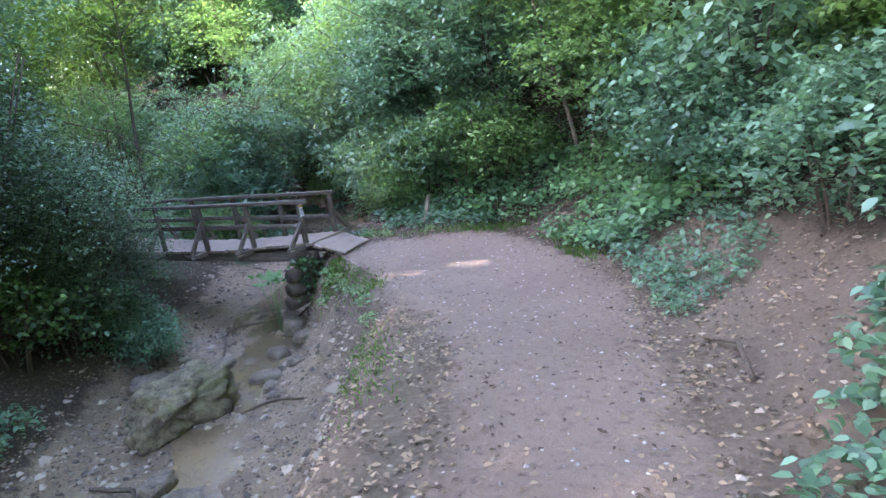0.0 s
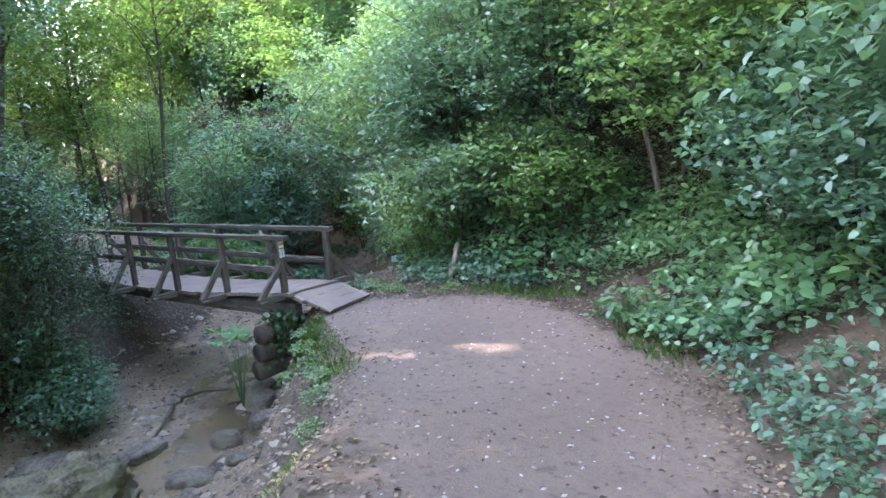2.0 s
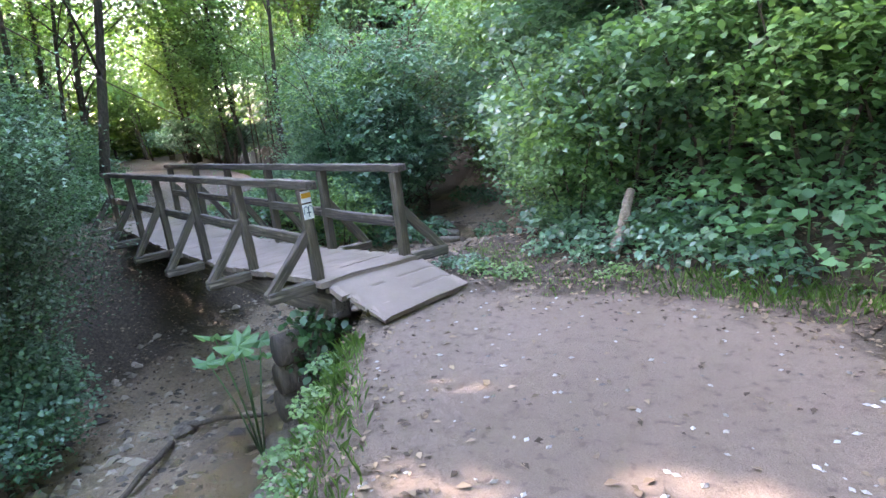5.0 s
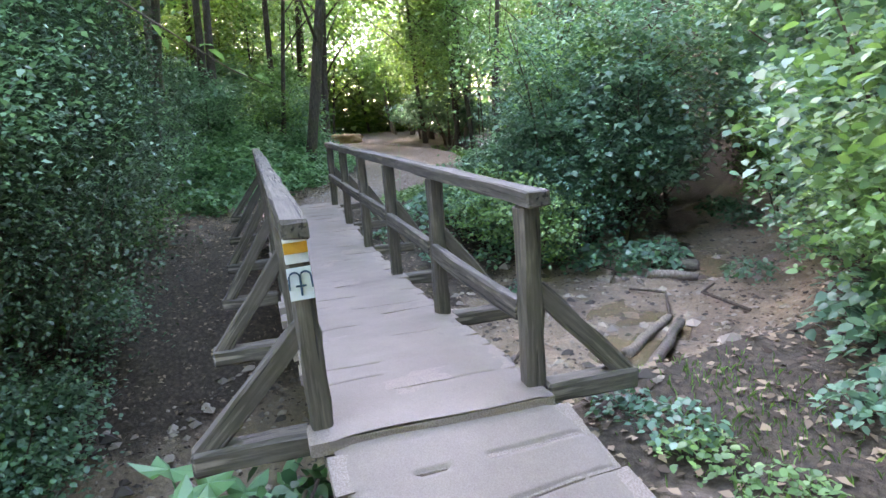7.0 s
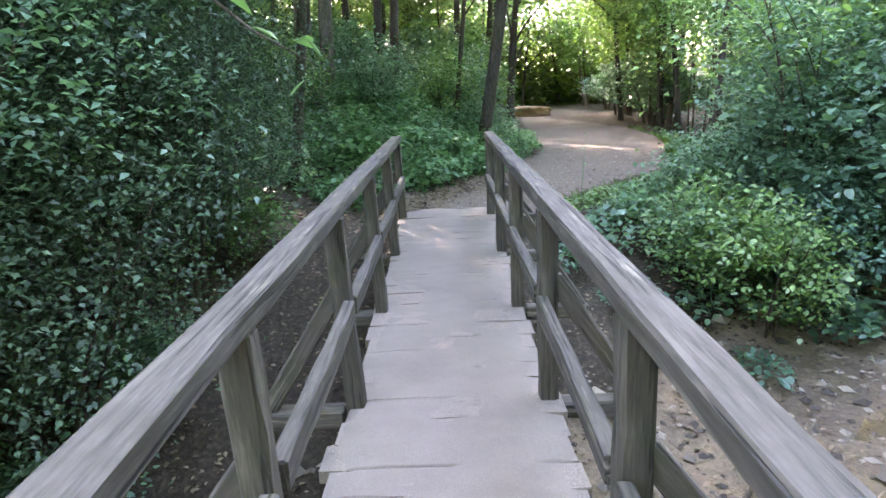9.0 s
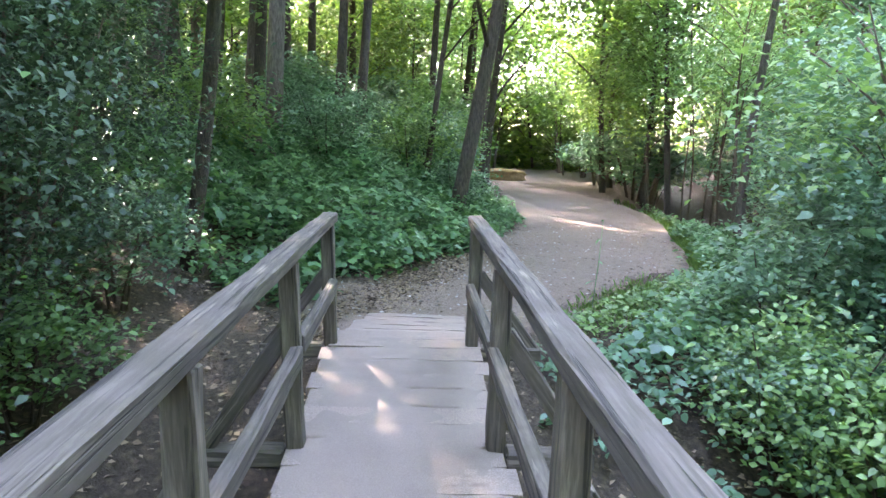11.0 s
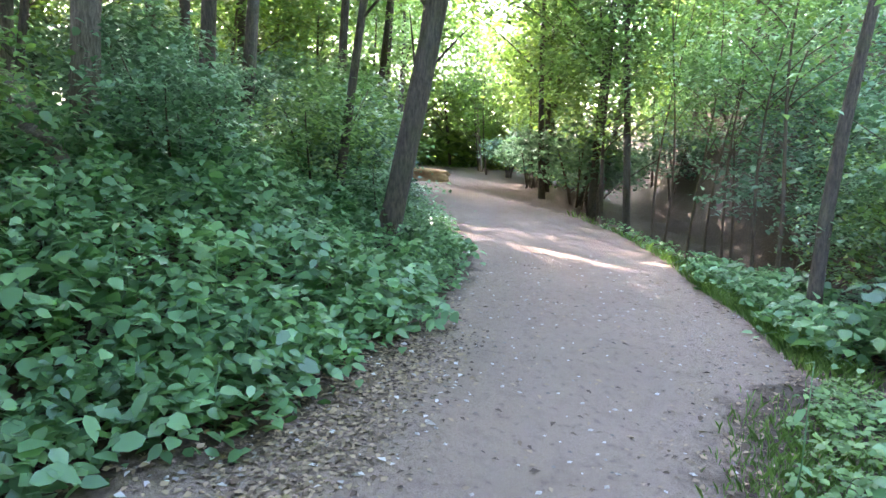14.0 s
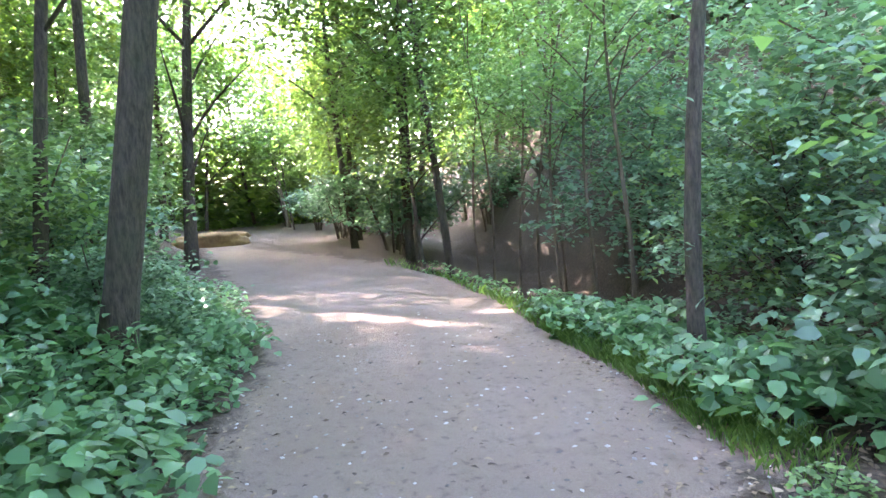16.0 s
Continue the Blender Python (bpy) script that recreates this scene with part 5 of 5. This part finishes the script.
def build_grass():
    rng = np.random.default_rng(14)
    blades = []
    for x0, y0, x1, y1, width, count, tall in ((2.7, -1.6, 1.15, -0.55, 0.3, 700, 0.08), (1.15, -0.7, 0.75, -0.25, 0.25, 700, 0.1), (0.6, 1.6, -0.2, 2.1, 0.45, 500, 0.045), (0.9, 1.6, 1.9, 1.9, 0.45, 350, 0.045), (2.0, 2.0, 3.3, 2.3, 0.4, 1000, 0.08), (4.2, 1.6, 5.3, 0.1, 0.25, 500, 0.1), (-8.4, 2.3, -10.0, 3.6, 0.45, 1500, 0.085), (-10.6, 4.5, -14.0, 5.4, 0.3, 4500, 0.1), (-14.0, 5.4, -21, 6.3, 0.5, 2500, 0.14), (5.4, -5.3, 2.9, -2.5, 0.35, 700, 0.07)):
        t = rng.random(count)
        x = x0 + (x1 - x0) * t + rng.normal(0, width * 0.5, count)
        y = y0 + (y1 - y0) * t + rng.normal(0, width * 0.5, count)
        keep = (off_trail(x, y) > -0.08) & ~((x > -8.3) & (x < 0.85) & (y > -0.1) & (y < 1.12))
        x, y = x[keep], y[keep]
        z = land(x, y) - 0.01
        n = len(x)
        a = rng.uniform(0, 2 * np.pi, n)
        high = tall * rng.uniform(0.4, 1.3, n)
        over = high * rng.uniform(0.2, 0.8, n)
        w = 0.0026
        root = np.stack([x, y, z], 1)
        across = np.stack([-np.sin(a) * w, np.cos(a) * w, np.zeros(n)], 1)
        mid = root + np.stack([np.cos(a) * over * 0.35, np.sin(a) * over * 0.35, high * 0.65], 1)
        tip = root + np.stack([np.cos(a) * over, np.sin(a) * over, high], 1)
        blades.append(np.stack([root - across, root + across, mid + across, tip, mid - across], 1))
    tagged(new("grass", quads_mesh("grass", np.concatenate(blades), BLADE, 5)), "fresh green grass along the trail's edges", "grass", kind="stuff")


build_grass()


# ---- rocks and fallen wood ----
def build_rocks():
    boulder = thing("boulder", "big mossy sandstone boulder lying in the creek", "boulder", data=rock_mesh("boulder", (1.35, 0.8, 0.78), BOULDER, 5.1, 5, 0.34))
    boulder.matrix_basis = pose(0.36, -3.4, -1.32, 3, -7, 80)
    for k, (x, y, a, b, c) in enumerate(((0.08, -1.22, 0.36, 0.34, 0.3), (0.57, -2.03, 0.5, 0.36, 0.2), (-0.53, -2.0, 0.6, 0.34, 0.16), (-0.69, 0.02, 0.55, 0.4, 0.34), (-0.35, -0.3, 0.45, 0.4, 0.4), (-1.15, -2.88, 0.6, 0.45, 0.3), (1.5, -4.7, 0.42, 0.3, 0.22), (2.2, -4.95, 0.7, 0.5, 0.3), (-0.4, 0.5, 0.5, 0.4, 0.4), (0.3, -0.75, 0.4, 0.3, 0.22), (0.95, -2.3, 0.28, 0.2, 0.14), (1.3, -2.6, 0.22, 0.18, 0.12), (-0.2, -1.6, 0.3, 0.22, 0.14), (0.75, -1.5, 0.3, 0.22, 0.16), (-1.8, -0.8, 0.3, 0.2, 0.12), (-1.0, 2.0, 0.35, 0.25, 0.14), (-5.6, 5.9, 0.4, 0.3, 0.18), (-6.3, 6.3, 0.35, 0.25, 0.16))):
        rock = thing("rock", "rounded grey-brown stone in the creek bed", "rock", "stones of the creek", data=rock_mesh("rock", (a, b, c), STONE, 10.0 + k * 3.7, 3, 0.22))
        rock.matrix_basis = pose(x, y, height(x, y) + c * 0.22, 0, 0, k * 47)
    rng = np.random.default_rng(21)

    def log(name, label, category, pts, r, material, sides=9):
        pts = np.array(pts, float)
        t = np.linspace(0, 1, 9)
        line = np.stack([np.interp(t, np.linspace(0, 1, len(pts)), pts[:, k]) for k in range(3)], 1)
        line[1:-1] += rng.normal(0, r * 0.12, (7, 3))
        v, f = tube(line, [r * (1.05 - 0.25 * s) * float(rng.uniform(0.93, 1.07)) for s in t], sides, 0.08, rng)
        return thing(name, label, category, data=mesh_of(name, v, f, material, True))

    def on(x, y, up):
        return (x, y, height(x, y) + up)

    log("log", "short barkless log lying in the creek mud", "log", [on(-3.25, 3.4, 0.07), on(-3.84, 4.34, 0.06)], 0.065, DEADWOOD)
    log("log", "long grey fallen log on the creek bank", "log", [on(-1.9, 2.42, 0.09), on(-3.6, 4.32, 0.08)], 0.07, BARK_PALE)
    log("log", "short broken log on wet mud", "log", [on(-5.25, 5.0, 0.07), on(-4.8, 5.5, 0.08)], 0.065, DEADWOOD)
    log("branch", "thick reddish dead branch leaning in the shrubs", "branch", [on(1.15, 2.35, 0.02), on(1.05, 2.65, 0.2), on(0.95, 2.95, 0.42)], 0.055, DEADWOOD)
    log("stump", "dead leaning stump in the undergrowth", "stump", [on(-12.7, -1.7, 0.05), on(-13.5, -2.3, 0.5), on(-14.5, -2.9, 0.8)], 0.15, BARK_PALE)
    for pts, r in (([(1.15, -3.1), (1.5, -2.75), (1.9, -2.6)], 0.022), ([(-1.5, -1.0), (-1.05, -1.35), (-0.75, -1.7)], 0.03), ([(-1.9, -0.9), (-1.5, -0.5), (-1.35, -0.1)], 0.025), ([(-0.9, -0.5), (-0.6, -0.2), (-0.3, 0.1)], 0.02), ([(2.0, -5.3), (1.3, -4.9), (0.8, -5.1)], 0.03), ([(-3.4, 5.1), (-4.1, 5.0), (-4.6, 5.6)], 0.02), ([(-6.3, 4.6), (-5.6, 4.7), (-5.2, 4.4)], 0.022), ([(-3.9, 4.4), (-4.4, 4.7), (-4.9, 4.5)], 0.018), ([(-3.3, 2.0), (-3.9, 2.6), (-4.6, 2.8)], 0.02), ([(7.75, -4.4), (7.6, -3.7), (7.3, -3.3)], 0.022), ([(-2.4, 2.9), (-1.6, 3.3), (-1.0, 3.4)], 0.018)):
        log("branch", "thin fallen branch on wet soil", "branch", [on(x, y, r + 0.015 + (0.05 if i == 1 else 0)) for i, (x, y) in enumerate(pts)], r, TWIG, 6)


build_rocks()


# ---- single plants ----
def build_single_plants():
    rng = np.random.default_rng(55)
    # lobed leaves on long stalks under the bridge end
    plant_ob = thing("butterbur", "large pale green lobed leaves on long stalks", "herb")
    base = Vector((-0.5, -0.5, height(-0.5, -0.5)))
    for k in range(7):
        a = 2.4 * k
        top = Vector((base.x + 0.34 * math.cos(a) * (0.5 + 0.06 * k), base.y - 0.1 + 0.34 * math.sin(a) * (0.5 + 0.06 * k), -0.32 - 0.05 * (k % 4)))
        line = [base, base.lerp(top, 0.5) + Vector((0, 0, 0.1)), top]
        stalk = part("stalk", mesh_of("stalk", *tube([tuple(p) for p in line], [0.008, 0.007, 0.005], 5), LEAF_HERB, True), plant_ob)
        r = float(rng.uniform(0.15, 0.22))
        ring = [(r * (0.72 + 0.28 * math.cos(5 * w)) * math.cos(w), r * (0.72 + 0.28 * math.cos(5 * w)) * math.sin(w), -0.05 * r + 0.03 * math.cos(5 * w)) for w in np.linspace(0, 2 * math.pi, 21)[:-1]]
        leaf = part("leaf", mesh_of("leaf", [(0, 0, 0), *ring], [(0, i + 1, (i + 1) % 20 + 1) for i in range(20)], LEAF_HERB), plant_ob)
        leaf.matrix_basis = pose(*top, float(rng.uniform(-25, 25)), float(rng.uniform(-25, 25)), float(rng.uniform(0, 360)))
    # ivy on the logs at the bridge end
    n = 420
    places = np.stack([rng.normal(0.05, 0.14, n), rng.normal(-0.08, 0.1, n), -0.12 - np.abs(rng.normal(0, 0.28, n))], 1)
    ivy = thing("ivy", "dark glossy ivy hanging over the logs at the bridge end", "ivy")
    for k in range(4):
        x, y = 0.02 + 0.06 * k, -0.06 - 0.05 * (k % 2)
        vine = [(x, y + 0.06, -0.08), (x + 0.03, y - 0.05, -0.3), (x - 0.04, y - 0.08, -0.55), (x - 0.02, y - 0.06, -0.8)]
        part("vine", mesh_of("vine", *tube(vine, [0.008, 0.007, 0.006, 0.004], 5), TWIG, True), ivy)
        part("foliage", quads_mesh("foliage", leaves(places[k::4], 0.07, rng, 0.5, 0.85, 0.8, round_leaf=True), LEAF_IVY, 6), ivy)
    # cream flower heads on a shrub
    heads = []
    for k in range(16):
        c = np.array([-10.9, 6.9, 0.7]) + rng.normal(0, 1, 3) * (0.5, 0.5, 0.35)
        m = 45
        w, r = rng.uniform(0, 2 * np.pi, m), 0.1 * np.sqrt(rng.random(m))
        heads.append(c + np.stack([r * np.cos(w), r * np.sin(w), 0.02 - r * r * 2], 1))
    x, y = -10.9, 6.9
    elder = plant("elder", NEAR[1], "shrub with flat cream flower heads", "shrub", "", (x, y, height(x, y) - 0.1), 40, (1, 1, 1))
    flowers = part("flower_heads", quads_mesh("flower_heads", leaves(np.concatenate(heads) - np.array([x, y, height(x, y) - 0.1]), 0.03, rng, 0, 0.9), PETAL), elder, "cream flower heads")
    flowers["kind"] = "stuff"
    flowers.matrix_basis = pose(0, 0, 0, 0, 0, -40)
    # tall thin stalk at the trail's edge
    x, y = -8.6, 2.3
    z = height(x, y)
    weed = thing("weed", "thin tall single weed stalk beside the trail", "herb")
    part("stalk", mesh_of("stalk", *tube([(x, y, z), (x + 0.02, y + 0.03, z + 0.5), (x - 0.03, y + 0.06, z + 0.9)], [0.004, 0.0035, 0.002], 5), LEAF_HERB, True), weed)
    for up in (0.3, 0.5, 0.72, 0.9):
        part("leaf", quads_mesh("leaf", leaves(np.array([(x - 0.02, y + 0.06 * up, z + up)]), 0.1, rng, 0.2, 0.5, round_leaf=True), LEAF_HERB, 6), weed)


build_single_plants()


def build_hanging_twig():
    rng = np.random.default_rng(66)
    twig = thing("branch", "thin leafy twig hanging over the handrail", "branch")
    line = [(-3.0, -2.3, 2.9), (-2.7, -1.4, 2.55), (-2.6, -0.6, 1.95), (-2.3, -0.15, 1.6), (-2.15, 0.1, 1.46)]
    part("stem", mesh_of("stem", *tube(line, [0.012, 0.01, 0.007, 0.005, 0.002], 6), TWIG, True), twig)
    along_it = np.array([np.array(line[2]) * (1 - f) + np.array(line[4]) * f for f in np.linspace(0, 1, 9)])
    for spot in along_it + rng.normal(0, 0.03, along_it.shape):
        part("leaf", quads_mesh("leaf", leaves(spot[None, :], 0.125, rng, 0.35, 0.36, round_leaf=True), LEAF_HAZEL, 6), twig)


build_hanging_twig()


def build_mound():
    mound = thing("earth_mound", "sunlit orange-brown earth mound at the trail's bend", "mound", data=rock_mesh("earth_mound", (1.1, 2.4, 0.8), simple_material("sandy_earth", (0.2, 0.11, 0.05), (0.42, 0.27, 0.14), 8), 41.0, 4, 0.25))
    mound.matrix_basis = pose(-32.6, 4.4, height(-32.6, 4.4) + 0.1)


build_mound()


def creek_debris():
    """Small stones and clods on the mud of the creek."""
    rng = np.random.default_rng(91)
    bx, by = strewn(rng, (-3, -8, 6, 0), 9000, lambda x, y: (along(x, y, CREEK)[0] < 3.4) & (off_trail(x, y) > 0.1))
    bx, by = bx[:420], by[:420]
    x, y = strewn(rng, (-9, -8, 5, 8), 30000, lambda x, y: (along(x, y, CREEK)[0] < 2.2) & (off_trail(x, y) > 0.15))
    keep = rng.random(len(x)) < 0.55
    cx, cy = strewn(rng, (4.5, -8.5, 10, 0.5), 6000, lambda x, y: (along(x, y, FOOT)[0] < 2.4) & (off_trail(x, y) > 0.05))
    bx, by = np.concatenate([bx, cx[:700]]), np.concatenate([by, cy[:700]])
    x, y = np.concatenate([x[keep], bx]), np.concatenate([y[keep], by])
    z = land(x, y)
    size = rng.gamma(2.0, 0.011, len(x)) + 0.008
    size[-len(bx):] = np.minimum(0.055, rng.gamma(2.0, 0.01, len(bx)) + 0.01)
    size[-700:] *= 0.6
    six = np.array([(1, 0, 0), (0, 1, 0), (-1, 0, 0), (0, -1, 0), (0, 0, 0.6), (0, 0, -0.6)])
    tri = [(0, 1, 4), (1, 2, 4), (2, 3, 4), (3, 0, 4), (1, 0, 5), (2, 1, 5), (3, 2, 5), (0, 3, 5)]
    turn = rng.uniform(0, 3.14, len(x))
    verts, faces = [], []
    for k in range(len(x)):
        c, s = math.cos(turn[k]), math.sin(turn[k])
        b = len(verts)
        verts += [(x[k] + size[k] * (c * p[0] * 1.4 - s * p[1]), y[k] + size[k] * (s * p[0] * 1.4 + c * p[1]), z[k] + size[k] * p[2]) for p in six]
        faces += [(b + i, b + j, b + l) for i, j, l in tri]
    grit = simple_material("creek_gravel", (0.05, 0.04, 0.03), (0.3, 0.25, 0.19), island=True)
    tagged(new("creek_gravel", mesh_of("creek_gravel", verts, faces, grit)), "small stones and clods on the creek mud", "gravel", kind="stuff")


creek_debris()
